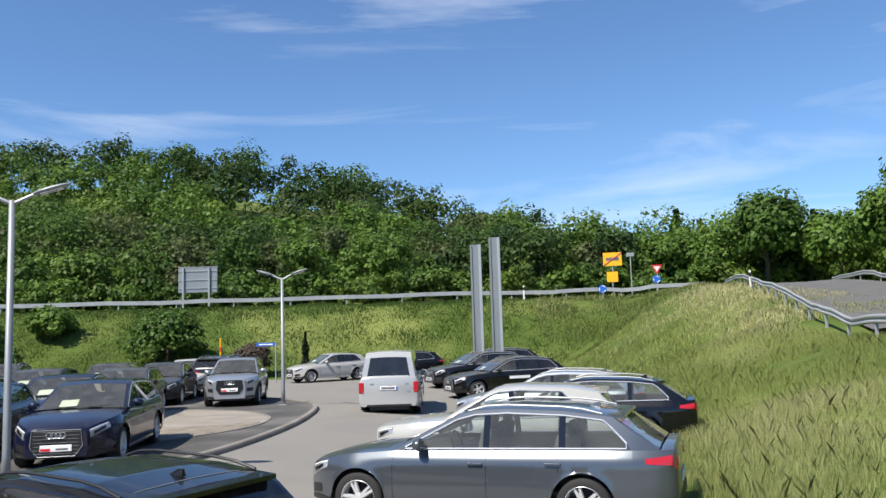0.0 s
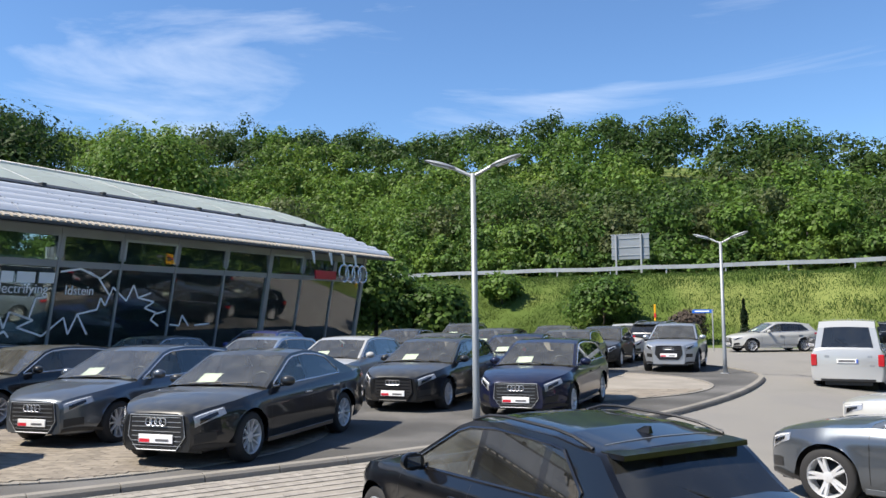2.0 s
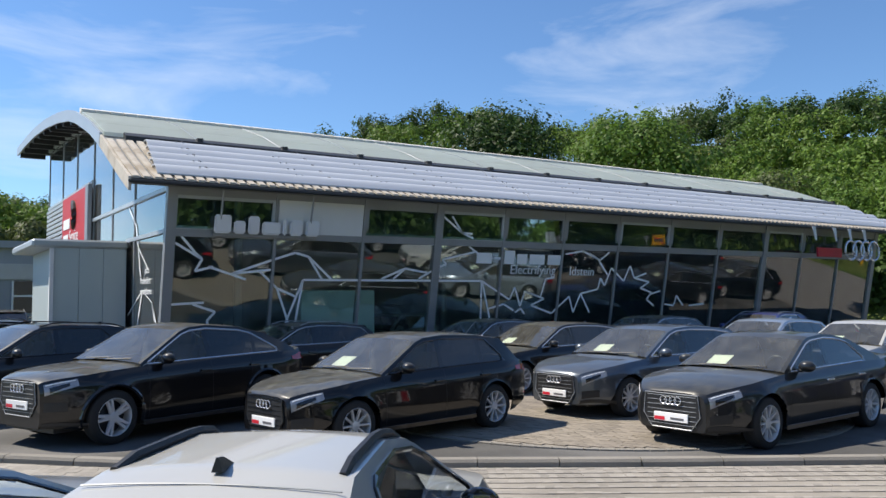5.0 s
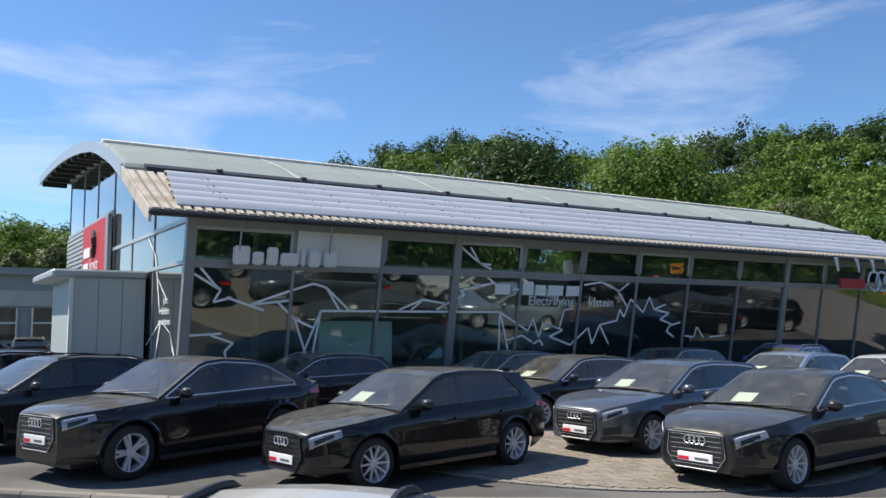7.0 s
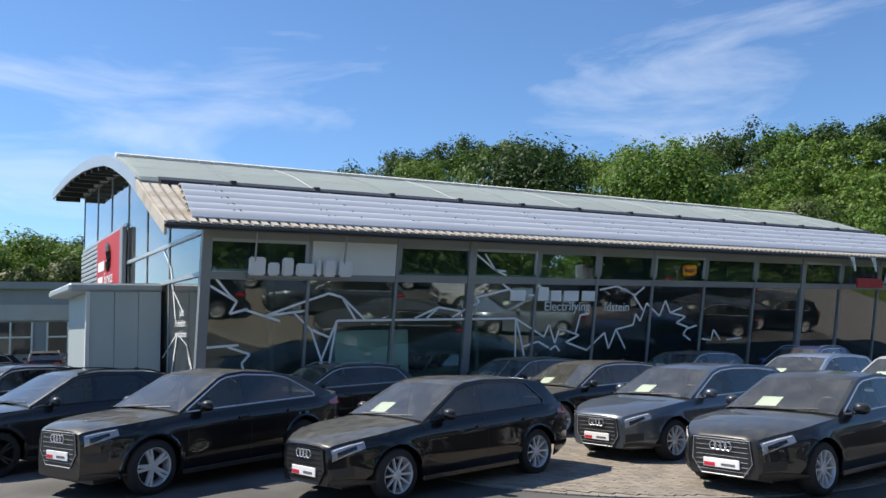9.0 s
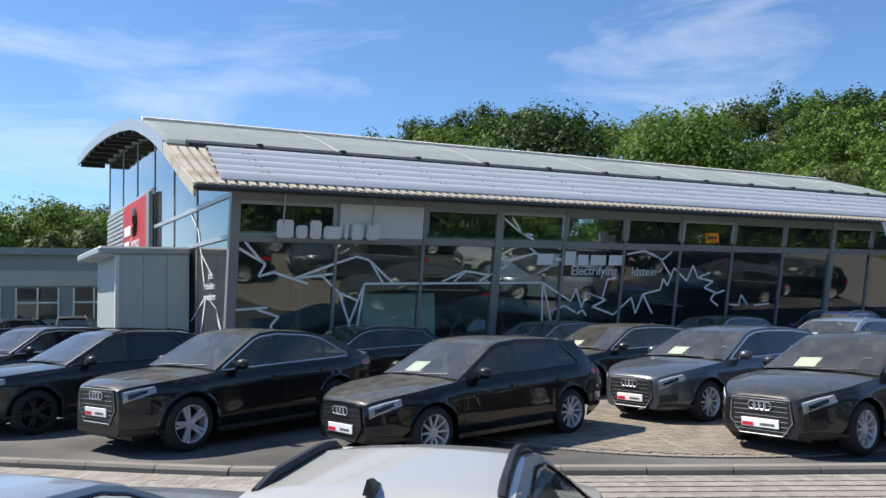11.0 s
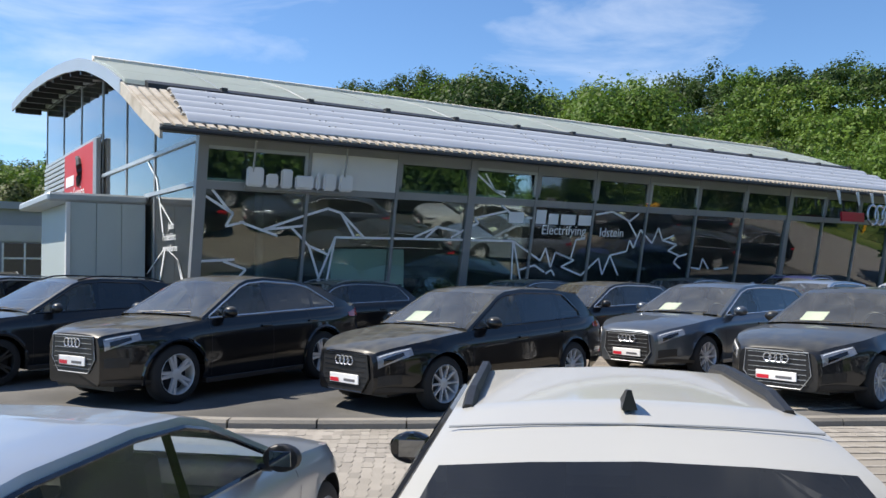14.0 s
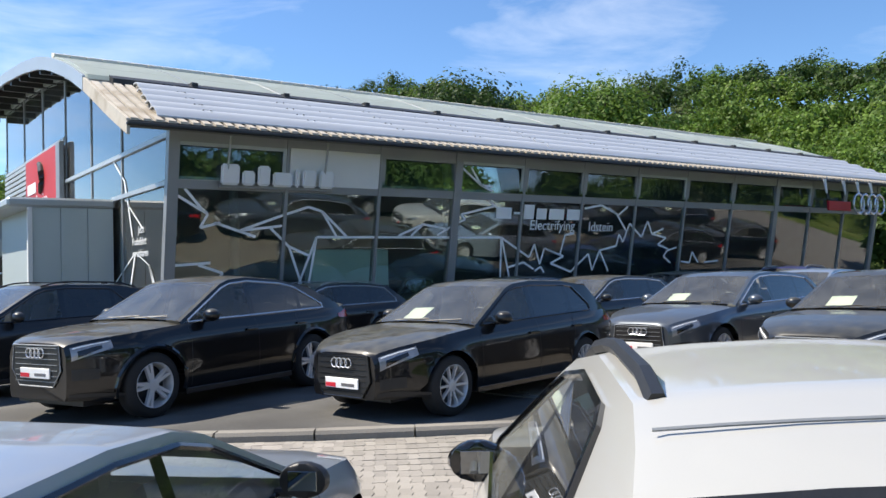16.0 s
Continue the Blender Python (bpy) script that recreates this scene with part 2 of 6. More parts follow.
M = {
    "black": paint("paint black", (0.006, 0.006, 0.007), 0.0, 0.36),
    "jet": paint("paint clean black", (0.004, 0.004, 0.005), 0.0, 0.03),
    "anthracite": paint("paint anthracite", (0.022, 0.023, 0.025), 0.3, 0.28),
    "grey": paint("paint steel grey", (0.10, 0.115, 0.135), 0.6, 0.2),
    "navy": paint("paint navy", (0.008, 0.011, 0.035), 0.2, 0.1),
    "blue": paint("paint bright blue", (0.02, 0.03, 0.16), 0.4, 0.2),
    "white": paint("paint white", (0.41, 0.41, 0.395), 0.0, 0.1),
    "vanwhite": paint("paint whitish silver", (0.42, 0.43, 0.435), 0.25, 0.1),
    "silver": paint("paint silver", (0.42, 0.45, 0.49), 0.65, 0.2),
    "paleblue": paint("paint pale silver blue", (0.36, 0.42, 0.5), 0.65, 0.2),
    "tyre": mat("tyre rubber", (0.018, 0.018, 0.019), 0.8, bump=0.3),
    "rim": mat("alloy", (0.62, 0.63, 0.65), 0.35, 0.35, vary=0.05),
    "chrome": mat("chrome", (0.74, 0.75, 0.77), 0.25, 0.7, vary=0.03),
    "mirror": mat("mirror glass", (0.22, 0.23, 0.24), 0.03, 1.0, vary=0.0),
    "plastic": mat("black plastic", (0.015, 0.015, 0.016), 0.45, vary=0.1, bump=0.1, bump_scale=300),
    "gloss": mat("gloss black trim", (0.008, 0.008, 0.009), 0.12, coat=0.6),
    "redlens": mat("red lens", (0.42, 0.012, 0.02), 0.12, coat=0.8),
    "lamp": mat("clear lamp", (0.30, 0.31, 0.33), 0.15, 0.3, coat=1.0, vary=0.3, scale=60),
    "plate": mat("plate white", (0.8, 0.8, 0.8), 0.4),
    "platered": mat("plate red", (0.6, 0.02, 0.04), 0.4),
    "plateblue": mat("plate blue", (0.03, 0.1, 0.5), 0.4),
    "ink": mat("ink grey", (0.12, 0.12, 0.13), 0.5),
    "paper": mat("paper", (0.8, 0.83, 0.7), 0.7, vary=0.05),
    "seat": mat("seat cloth", (0.035, 0.035, 0.037), 0.85, bump=0.3, bump_scale=400),
    "seatgrey": mat("seat leather grey", (0.16, 0.16, 0.16), 0.6, bump=0.2),
    "glass": glass_mat("car glass", (0.70, 0.75, 0.73), film=0.10, film_color=(0.5, 0.5, 0.46), mirror=1.2),
    "privacy": glass_mat("privacy glass", (0.10, 0.11, 0.115), film=0.03),
    # the teal film paints a faint haze over the dark interior
    "show": glass_mat("showroom glass", (0.80, 0.90, 0.87), film=0.012, film_color=(0.38, 0.5, 0.48), mirror=2.1),
    "skyglass": glass_mat("gable glass", (0.3, 0.36, 0.38)),
    "asphalt": mat("asphalt lane", (0.215, 0.205, 0.185), 0.9, vary=0.2, scale=2.2, bump=0.5, bump_scale=90, second=(0.18, 0.172, 0.16)),
    "tarmac": mat("dark tarmac", (0.076, 0.074, 0.07), 0.9, vary=0.55, scale=3, bump=0.8, bump_scale=45, second=(0.10, 0.097, 0.092)),
    "road": mat("road asphalt", (0.11, 0.11, 0.11), 0.9, vary=0.2, bump=0.3),
    "paver": mat("concrete paver", (0.28, 0.258, 0.226), 0.9, vary=0.2, scale=4, bump=0.4, bump_scale=120, per_piece=0.16, second=(0.26, 0.24, 0.215)),
    "sett": mat("reddish paver", (0.235, 0.205, 0.165), 0.9, vary=0.2, scale=3, bump=0.4, bump_scale=120, per_piece=0.22, second=(0.19, 0.165, 0.135)),
    "joint": mat("sand joint", (0.25, 0.228, 0.196), 0.95, vary=0.3, bump=0.4),
    "kerb": mat("kerb concrete", (0.22, 0.205, 0.18), 0.9, vary=0.25, bump=0.5, per_piece=0.08),
    "grass": mat("meadow", (0.08, 0.12, 0.027), 0.9, vary=0.35, scale=1.2, bump=0.5, bump_scale=25, second=(0.13, 0.155, 0.045), spec=0.1),
    "blade": leaf_mat("grass blades", (0.27, 0.32, 0.10), (0.42, 0.40, 0.21)),
    "bladegreen": leaf_mat("green grass blades", (0.07, 0.125, 0.025), (0.10, 0.145, 0.032)),
    "soil": mat("forest floor", (0.03, 0.045, 0.012), 0.95, vary=0.4, bump=0.5),
    "leafa": leaf_mat("leaves fresh", (0.098, 0.178, 0.03), (0.125, 0.195, 0.034)),
    "leafb": leaf_mat("leaves mid", (0.07, 0.135, 0.026), (0.092, 0.153, 0.029)),
    "leafc": leaf_mat("leaves dark", (0.036, 0.073, 0.017), (0.05, 0.088, 0.02)),
    "leafd": leaf_mat("leaves dull", (0.095, 0.122, 0.042), (0.08, 0.108, 0.037)),
    "conifer": leaf_mat("needles", (0.018, 0.035, 0.016), (0.022, 0.04, 0.018)),
    "bark": mat("bark", (0.06, 0.048, 0.035), 0.9, vary=0.4, bump=0.8),
    "zinc": mat("galvanised steel", (0.36, 0.375, 0.39), 0.5, 0.3, vary=0.15, scale=8),
    "steel": mat("grey painted steel", (0.28, 0.295, 0.31), 0.45, 0.3, vary=0.08),
    "lightsteel": mat("light frame", (0.42, 0.46, 0.49), 0.4, 0.3, vary=0.06),
    "dark": mat("dark steel", (0.035, 0.037, 0.04), 0.5, 0.2, vary=0.15),
    "louvre": mat("blue grey louvre", (0.50, 0.53, 0.575), 0.45, 0.1, vary=0.06, scale=2),
    "roof": mat("roof sheet", (0.55, 0.50, 0.43), 0.7, 0.1, vary=0.3, scale=6, second=(0.30, 0.25, 0.19)),
    "ridge": mat("cream ridge cap", (0.72, 0.68, 0.60), 0.6, vary=0.15, scale=6),
    "soffit": mat("soffit metal", (0.2, 0.205, 0.21), 0.5, 0.3, vary=0.1),
    "solar": mat("roof glazing", (0.60, 0.66, 0.62), 0.5, 0.0, coat=0.0, vary=0.08, scale=2),
    "clad": mat("cladding sheet", (0.46, 0.53, 0.54), 0.4, 0.1, vary=0.05, scale=2),
    "corrug": mat("corrugated sheet", (0.45, 0.46, 0.47), 0.45, 0.4, vary=0.08),
    "panelwhite": mat("white panel", (0.74, 0.75, 0.74), 0.5, vary=0.05),
    "red": mat("red banner", (0.52, 0.025, 0.03), 0.55, vary=0.1, scale=5),
    "boardred": mat("gloss red board", (0.72, 0.03, 0.04), 0.35, vary=0.05),
    "decal": mat("white film", (0.86, 0.88, 0.89), 0.5, vary=0.05),
    "letter": mat("letter silver", (0.78, 0.81, 0.86), 0.3, 0.3, vary=0.04),
    "redletter": mat("letter red", (0.5, 0.01, 0.03), 0.35),
    "floor": mat("showroom floor", (0.2, 0.2, 0.2), 0.25, vary=0.1),
    "innerwall": mat("showroom wall", (0.2, 0.21, 0.21), 0.7, vary=0.15),
    "teal": mat("pale teal counter", (0.80, 0.93, 0.90), 0.4, vary=0.05),
    "wallgrey": mat("grey render wall", (0.30, 0.315, 0.345), 0.8, vary=0.08),
    "darkglass": mat("dark window", (0.02, 0.025, 0.03), 0.06, coat=1.0),
    "yellow": mat("sign yellow", (0.85, 0.42, 0.01), 0.5, vary=0.05),
    "signblue": mat("sign blue", (0.01, 0.12, 0.5), 0.45),
    "signback": mat("sign back aluminium", (0.28, 0.30, 0.32), 0.5, 0.4, vary=0.08),
    "signred": mat("sign red", (0.6, 0.02, 0.03), 0.5),
    "white_": mat("painted white", (0.75, 0.75, 0.74), 0.5, vary=0.08),
    "pollen": mat("bronze foliage", (0.05, 0.035, 0.025), 0.8, vary=0.4),
}


def see_through(material, share):
    """Lets part of the light through a sheet."""
    n, l = material.node_tree.nodes, material.node_tree.links
    tl, mx = n.new("ShaderNodeBsdfTranslucent"), n.new("ShaderNodeMixShader")
    tl.inputs["Color"].default_value = (0.8, 0.85, 0.85, 1)
    mx.inputs["Fac"].default_value = share
    l.new(n["Principled BSDF"].outputs["BSDF"], mx.inputs[1])
    l.new(tl.outputs["BSDF"], mx.inputs[2])
    l.new(mx.outputs["Shader"], n["Material Output"].inputs["Surface"])


see_through(M["solar"], 0.6)


# ---- mesh helpers ----
def mesh_of(name, bm, material, smooth=False, angle=35):
    me = bpy.data.meshes.new(name)
    if smooth:
        for f in bm.faces:
            f.smooth = True
        lim = radians(angle)
        for e in bm.edges:
            if len(e.link_faces) == 2 and e.calc_face_angle(0) > lim:
                e.smooth = False
    bm.to_mesh(me)
    bm.free()
    if material is not None:
        me.materials.append(M[material] if isinstance(material, str) else material)
    return me


def part(name, bm, material, parent=None, label="", smooth=False, m=None, kind=""):
    me = bm if isinstance(bm, bpy.types.Mesh) else mesh_of(name, bm, material, smooth)
    ob = new(name, me)
    if parent is not None:
        ob.parent = parent
    if m is not None:
        ob.matrix_basis = m
    return tagged(ob, label=label, kind=kind)


def thing(name, m=None, label="", category="", group="", kind=""):
    ob = new(name)
    ob.empty_display_size = 0.2
    if m is not None:
        ob.matrix_basis = m
    return tagged(ob, label, category, group, kind)


def box(sx, sy, sz, at=(0, 0, 0), bevel=0.0, bm=None, turn=None, seg=1):
    """A box of that size centred at a place."""
    bm = bm or bmesh.new()
    t = Matrix.Translation(at)
    if turn is not None:
        t = t @ turn
    r = bmesh.ops.create_cube(bm, size=1, matrix=t @ Matrix.Diagonal((sx, sy, sz, 1)))
    if bevel:
        es = list({e for v in r["verts"] for e in v.link_edges})
        bmesh.ops.bevel(bm, geom=es, offset=bevel, segments=seg, affect="EDGES", profile=0.7)
    return bm


def span(a, b, bevel=0.0, bm=None):
    """A box between two corners."""
    return box(*(abs(q - p) for p, q in zip(a, b)), tuple((p + q) / 2 for p, q in zip(a, b)), bevel, bm)


def tube(points, radius, bm=None, sides=6, close=False):
    """A round bar along points; radius may be a list."""
    bm = bm or bmesh.new()
    pts = [Vector(p) for p in points]
    rings = []
    for i, p in enumerate(pts):
        a, b = pts[max(0, i - 1)], pts[min(len(pts) - 1, i + 1)]
        if close:
            a, b = pts[i - 1], pts[(i + 1) % len(pts)]
        d = (b - a).normalized()
        u = d.orthogonal().normalized() if abs(d.z) > 0.95 else d.cross(Vector((0, 0, 1))).normalized()
        w = d.cross(u)
        r = radius[i] if isinstance(radius, (list, tuple)) else radius
        rings.append([bm.verts.new(p + r * (math.cos(k * math.tau / sides) * u + math.sin(k * math.tau / sides) * w)) for k in range(sides)])
    for i in range(len(rings) - (0 if close else 1)):
        a, b = rings[i], rings[(i + 1) % len(rings)]
        for k in range(sides):
            bm.faces.new((a[k], a[(k + 1) % sides], b[(k + 1) % sides], b[k]))
    if not close:
        bm.faces.new(rings[0][::-1])
        bm.faces.new(rings[-1])
    return bm


def lathe(profile, steps=28, bm=None, axis="Y"):
    """Turns (radius, offset) pairs round an axis."""
    bm = bm or bmesh.new()
    rings = []
    for r, o in profile:
        ring = []
        for k in range(steps):
            c, s = r * math.cos(k * math.tau / steps), r * math.sin(k * math.tau / steps)
            ring.append(bm.verts.new((c, o, s) if axis == "Y" else (c, s, o)))
        rings.append(ring)
    for a, b in zip(rings, rings[1:]):
        for k in range(steps):
            bm.faces.new((a[k], a[(k + 1) % steps], b[(k + 1) % steps], b[k]))
    return bm


def plate(poly, depth, axis, at, bm=None):
    """A flat polygon with thickness. poly: pairs in the plane across axis ('x': y, z; 'y': x, z; 'z': x, y), at: its place on it."""
    bm = bm or bmesh.new()

    def put(p, o):
        return {"x": (o, p[0], p[1]), "y": (p[0], o, p[1]), "z": (p[0], p[1], o)}[axis]
    a = [bm.verts.new(put(p, at)) for p in poly]
    b = [bm.verts.new(put(p, at + depth)) for p in poly]
    bm.faces.new(a)
    bm.faces.new(b[::-1])
    for i in range(len(a)):
        j = (i + 1) % len(a)
        bm.faces.new((a[i], b[i], b[j], a[j]))
    bmesh.ops.recalc_face_normals(bm, faces=bm.faces)
    return bm


def lerp_table(table, x):
    """A smooth curve through (x, value) pairs in rising x."""
    if x <= table[0][0]:
        return table[0][1]
    for (x0, a), (x1, b) in zip(table, table[1:]):
        if x <= x1:
            return a + (b - a) * (x - x0) / (x1 - x0)
    return table[-1][1]


def smooth(a, b, x):
    t = min(1.0, max(0.0, (x - a) / (b - a)))
    return t * t * (3 - 2 * t)


def words(text, size, m, material, parent=None, name="lettering", deep=0.004):
    cu = bpy.data.curves.new(name, "FONT")
    cu.body, cu.size, cu.extrude = text, size, deep
    ob = new(name, cu)
    deps = bpy.context.evaluated_depsgraph_get()
    me = bpy.data.meshes.new_from_object(ob.evaluated_get(deps))
    bpy.data.objects.remove(ob)
    me.materials.clear()
    me.materials.append(M[material])
    return part(name, me, None, parent, m=m)


# ---- the lie of the land ----
SKYLINE = [(40, 4.5), (55, 5.0), (65, 5.2), (72, 5.8), (77.5, 6.8), (80, 8.3), (85, 9.2), (91, 11.0), (99, 12.2), (108, 12.9), (115, 12.2),
           (121, 12.4), (130, 12.6), (137, 12.4), (143, 14.3), (149, 13.2), (153, 12.0), (160, 10.0), (168, 7.6), (173, 6.2), (179, 4.6), (195, 4.4)]


def bank_foot(y):
    return lerp_table([(-30, 2.4), (0, 2.5), (9.6, 3.0), (18, 5.4), (45, 8.8), (60, 9.5)], y)


def far_reach(x, y):
    """How far a place lies behind the foot of the long bank."""
    a, b = y - 48.0, (-x - 66) * 0.9
    return max(a, b)


def ground_z(x, y):
    s = far_reach(x, y)
    h = 4.45 * smooth(0, 11, s)
    sr = x - bank_foot(y)
    top = 1.75 + max(0.0, y - 25) * 0.12
    h = max(h, min(top, 4.6) * smooth(-0.5, 9.5, sr))
    if s > 20:
        az, r = math.degrees(math.atan2(y, x + 1)), math.hypot(x + 1, y)
        ridge = 1.9 + min(r, 175) * math.tan(radians(lerp_table(SKYLINE, az))) - 8.5
        h = max(h, 4.45 + (ridge - 4.45) * smooth(16, 88, s))
    lot = 1 - smooth(-6, 0, s)
    h += 0.12 * (noise.noise((x * 0.35, y * 0.35, 0)) + 0.5 * noise.noise((x, y, 3))) * smooth(0.0, 2.0, max(s, sr))
    return h - 0.5 * lot * (1 - smooth(-1.2, 0.2, sr))


def ground_mesh():
    xs = [-600, -420, -300, -230, -190, -165] + [-150 + 5 * i for i in range(24)] + [-30 + 1.25 * i for i in range(54)] + [40 + 8 * i for i in range(14)] + [170, 230, 320, 600]
    ys = [-600, -300, -150, -90, -60, -40, -30, -24] + [-20 + 1.25 * i for i in range(72)] + [72 + 5 * i for i in range(22)] + [190, 230, 300, 420, 600]
    bm = bmesh.new()
    grid = [[bm.verts.new((x, y, ground_z(x, y))) for x in xs] for y in ys]
    for j in range(len(ys) - 1):
        for i in range(len(xs) - 1):
            bm.faces.new((grid[j][i], grid[j][i + 1], grid[j + 1][i + 1], grid[j + 1][i]))
    return bm


tagged(part("ground", ground_mesh(), "grass", smooth=True), "green meadow ground rising to a grassy bank and hill", "ground", kind="structure")


EDGE = [(-8.0, -22), (-3.3, -17.5), (0.95, -13.5), (3.65, -11.3), (5.2, -10.4), (7.15, -9.1), (10.75, -6.95), (13.3, -5.6), (16.2, -4.3), (20.5, -3.45), (26.8, -3.25), (30.8, -5.3)]


def lane_z(x, y):
    """The lane falls away from the kerb a little."""
    off = x - lerp_table(EDGE, y)
    return -0.075 - 0.22 * smooth(0.3, 4.0, off) * smooth(1.5, 6.0, y) * (1 - smooth(28, 37, y))


def sheet(x0, x1, y0, y1, step, inside, height):
    bm = bmesh.new()
    nx, ny = int((x1 - x0) / step), int((y1 - y0) / step)
    vs = {}

    def v(i, j):
        if (i, j) not in vs:
            x, y = x0 + i * step, y0 + j * step
            vs[i, j] = bm.verts.new((x, y, height(x, y)))
        return vs[i, j]
    for i in range(nx):
        for j in range(ny):
            if inside(x0 + (i + 0.5) * step, y0 + (j + 0.5) * step):
                bm.faces.new((v(i, j), v(i + 1, j), v(i + 1, j + 1), v(i, j + 1)))
    return bm


tagged(part("road_lane", sheet(-40, 8.5, -20, 47, 0.5, lambda x, y: x < bank_foot(y) + 0.1 + 0.3 * noise.noise((x, y, 0)), lane_z), "asphalt", smooth=True),
       "worn grey asphalt lane between the parked cars", "road", kind="structure")

# raised display island with its kerb
KERB = [(-22, -8.0), (-17.5, -3.3), (-15.0, -0.6), (-13.5, 0.95), (-12.3, 2.15), (-11.3, 3.65), (-10.4, 5.2), (-9.1, 7.15), (-8.0, 9.0), (-6.95, 10.75), (-5.6, 13.3),
        (-4.3, 16.2), (-3.45, 20.5), (-3.2, 24.0), (-3.25, 26.8), (-4.0, 28.9), (-5.3, 30.8), (-7.5, 32.0), (-11, 33.0), (-21, 34.5)]


def soften(points, rounds=2):
    for _ in range(rounds):
        out = [points[0]]
        for a, b in zip(points, points[1:]):
            out += [tuple(0.75 * p + 0.25 * q for p, q in zip(a, b)), tuple(0.25 * p + 0.75 * q for p, q in zip(a, b))]
        points = out + [points[-1]]
    return points


kerb_line = soften(KERB)
bm = bmesh.new()
rim = [bm.verts.new((x, y, 0.0)) for x, y in kerb_line] + [bm.verts.new(p) for p in ((-40, 34.5, 0), (-40, -8.0, 0))]
bm.faces.new(rim)
bmesh.ops.triangulate(bm, faces=bm.faces)
bmesh.ops.recalc_face_normals(bm, faces=bm.faces)
for f in bm.faces:
    if f.normal.z < 0:
        f.normal_flip()
tagged(part("pavement_island", bm, "tarmac"), "dark tarmac display area behind a concrete kerb", "pavement", kind="structure")

def kerb_part():
    """Kerbstones of one metre along the island's edge."""
    kerb = thing("kerb", label="weathered concrete kerb round the display area", category="kerb", kind="structure")
    walk_len, step, acc = [], 1.0, 0.0
    pts = [Vector((*p, 0)) for p in kerb_line]
    marks, want = [], 0.0
    for a, b in zip(pts, pts[1:]):
        d = (b - a).length
        while want <= acc + d:
            marks.append(a + (b - a) * ((want - acc) / d))
            want += step
        acc += d
    for a, b in zip(marks, marks[1:]):
        d = (b - a)
        n = Vector((d.y, -d.x, 0)).normalized()
        zb = lane_z(*a.xy) - 0.05
        bm = bmesh.new()
        prof = [(-0.02, zb), (0.14, zb), (0.135, -0.005), (0.11, 0.03), (-0.02, 0.035)]
        rings = []
        for p in (a + d * 0.006, b - d * 0.006):
            rings.append([bm.verts.new(p + n * o + Vector((0, 0, z))) for o, z in prof])
        for k in range(5):
            bm.faces.new((rings[0][k], rings[0][(k + 1) % 5], rings[1][(k + 1) % 5], rings[1][k]))
        bm.faces.new(rings[0][::-1])
        bm.faces.new(rings[1])
        bmesh.ops.recalc_face_normals(bm, faces=bm.faces)
        part("kerbstone", bm, "kerb", kerb)


kerb_part()


def ribbon(line, width, up, material, name, label):
    bm = bmesh.new()
    pts = [Vector((*p, 0)) for p in soften(line)]
    rows = []
    for i, p in enumerate(pts):
        d = (pts[min(i + 1, len(pts) - 1)] - pts[max(i - 1, 0)]).normalized()
        n = Vector((d.y, -d.x, 0))
        zc = ground_z(*(p + n * width * 0.5).xy)
        rows.append([bm.verts.new((*(p + n * width * k / 6).xy, max(zc, ground_z(*(p + n * width * k / 6).xy)) + up)) for k in range(7)])
    for a, b in zip(rows, rows[1:]):
        for k in range(6):
            bm.faces.new((a[k], a[k + 1], b[k + 1], b[k]))
    bmesh.ops.recalc_face_normals(bm, faces=bm.faces)
    tagged(part(name, bm, material), label, "road", kind="structure")


RIGHT_RAIL = [(9.5, 2), (11.2, 12), (12.6, 20), (14.0, 26.0), (15.4, 31), (19.0, 42), (22.5, 55)]
ribbon([(-58, 61), (-20, 61), (10, 61), (24, 60)], -6.5, 0.05, "road", "road_far", "grey asphalt road on top of the bank")
ribbon([(p[0] + 0.8, p[1]) for p in RIGHT_RAIL], 6.5, 0.12, "road", "road_side", "grey asphalt road rising to the roundabout")


def guardrail(line, name_label, posts_every=4.0, height=0.75):
    """Steel crash barrier: waved beam on posts."""
    t = thing("guardrail", label=name_label, category="guardrail", group="crash barriers")
    pts = [Vector((x, y, ground_z(x, y))) for x, y in soften(line, 3)]
    bm = bmesh.new()
    prof = [(0.0, -0.14), (0.045, -0.10), (0.045, -0.06), (0.0, -0.02), (0.0, 0.02), (0.045, 0.06), (0.045, 0.10), (0.0, 0.14), (-0.012, 0.14), (-0.012, -0.14)]
    rings = []
    for i, p in enumerate(pts):
        d = (pts[min(i + 1, len(pts) - 1)] - pts[max(i - 1, 0)]).normalized()
        n = Vector((-d.y, d.x, 0)).normalized()
        rings.append([bm.verts.new(p + n * o + Vector((0, 0, height - 0.16 + z))) for o, z in prof])
    for a, b in zip(rings, rings[1:]):
        for k in range(len(prof)):
            bm.faces.new((a[k], a[(k + 1) % len(prof)], b[(k + 1) % len(prof)], b[k]))
    bmesh.ops.recalc_face_normals(bm, faces=bm.faces)
    part("beam", bm, "zinc", t)
    acc, want = 0.0, 0.3
    for a, b in zip(pts, pts[1:]):
        d = (b - a).length
        while want <= acc + d:
            p = a + (b - a) * ((want - acc) / d)
            pb = bmesh.new()
            box(0.10, 0.06, height + 0.3, (0, 0, (height - 0.35) / 2), 0.01, pb)
            part("post", pb, "zinc", t, m=Matrix.Translation(p + Vector((0.06, 0.07, 0))))
            want += posts_every
        acc += d


guardrail([(-60, 59.4), (-30, 59.4), (0, 59.6), (14, 59.5), (22, 57.5)], "galvanised steel guardrail along the road on the bank")
guardrail(RIGHT_RAIL[:7], "galvanised steel guardrail beside the rising road", 2.6)
guardrail([(p[0] + 8.2, p[1] + 1) for p in RIGHT_RAIL], "far galvanised guardrail across the side road", 4.0)


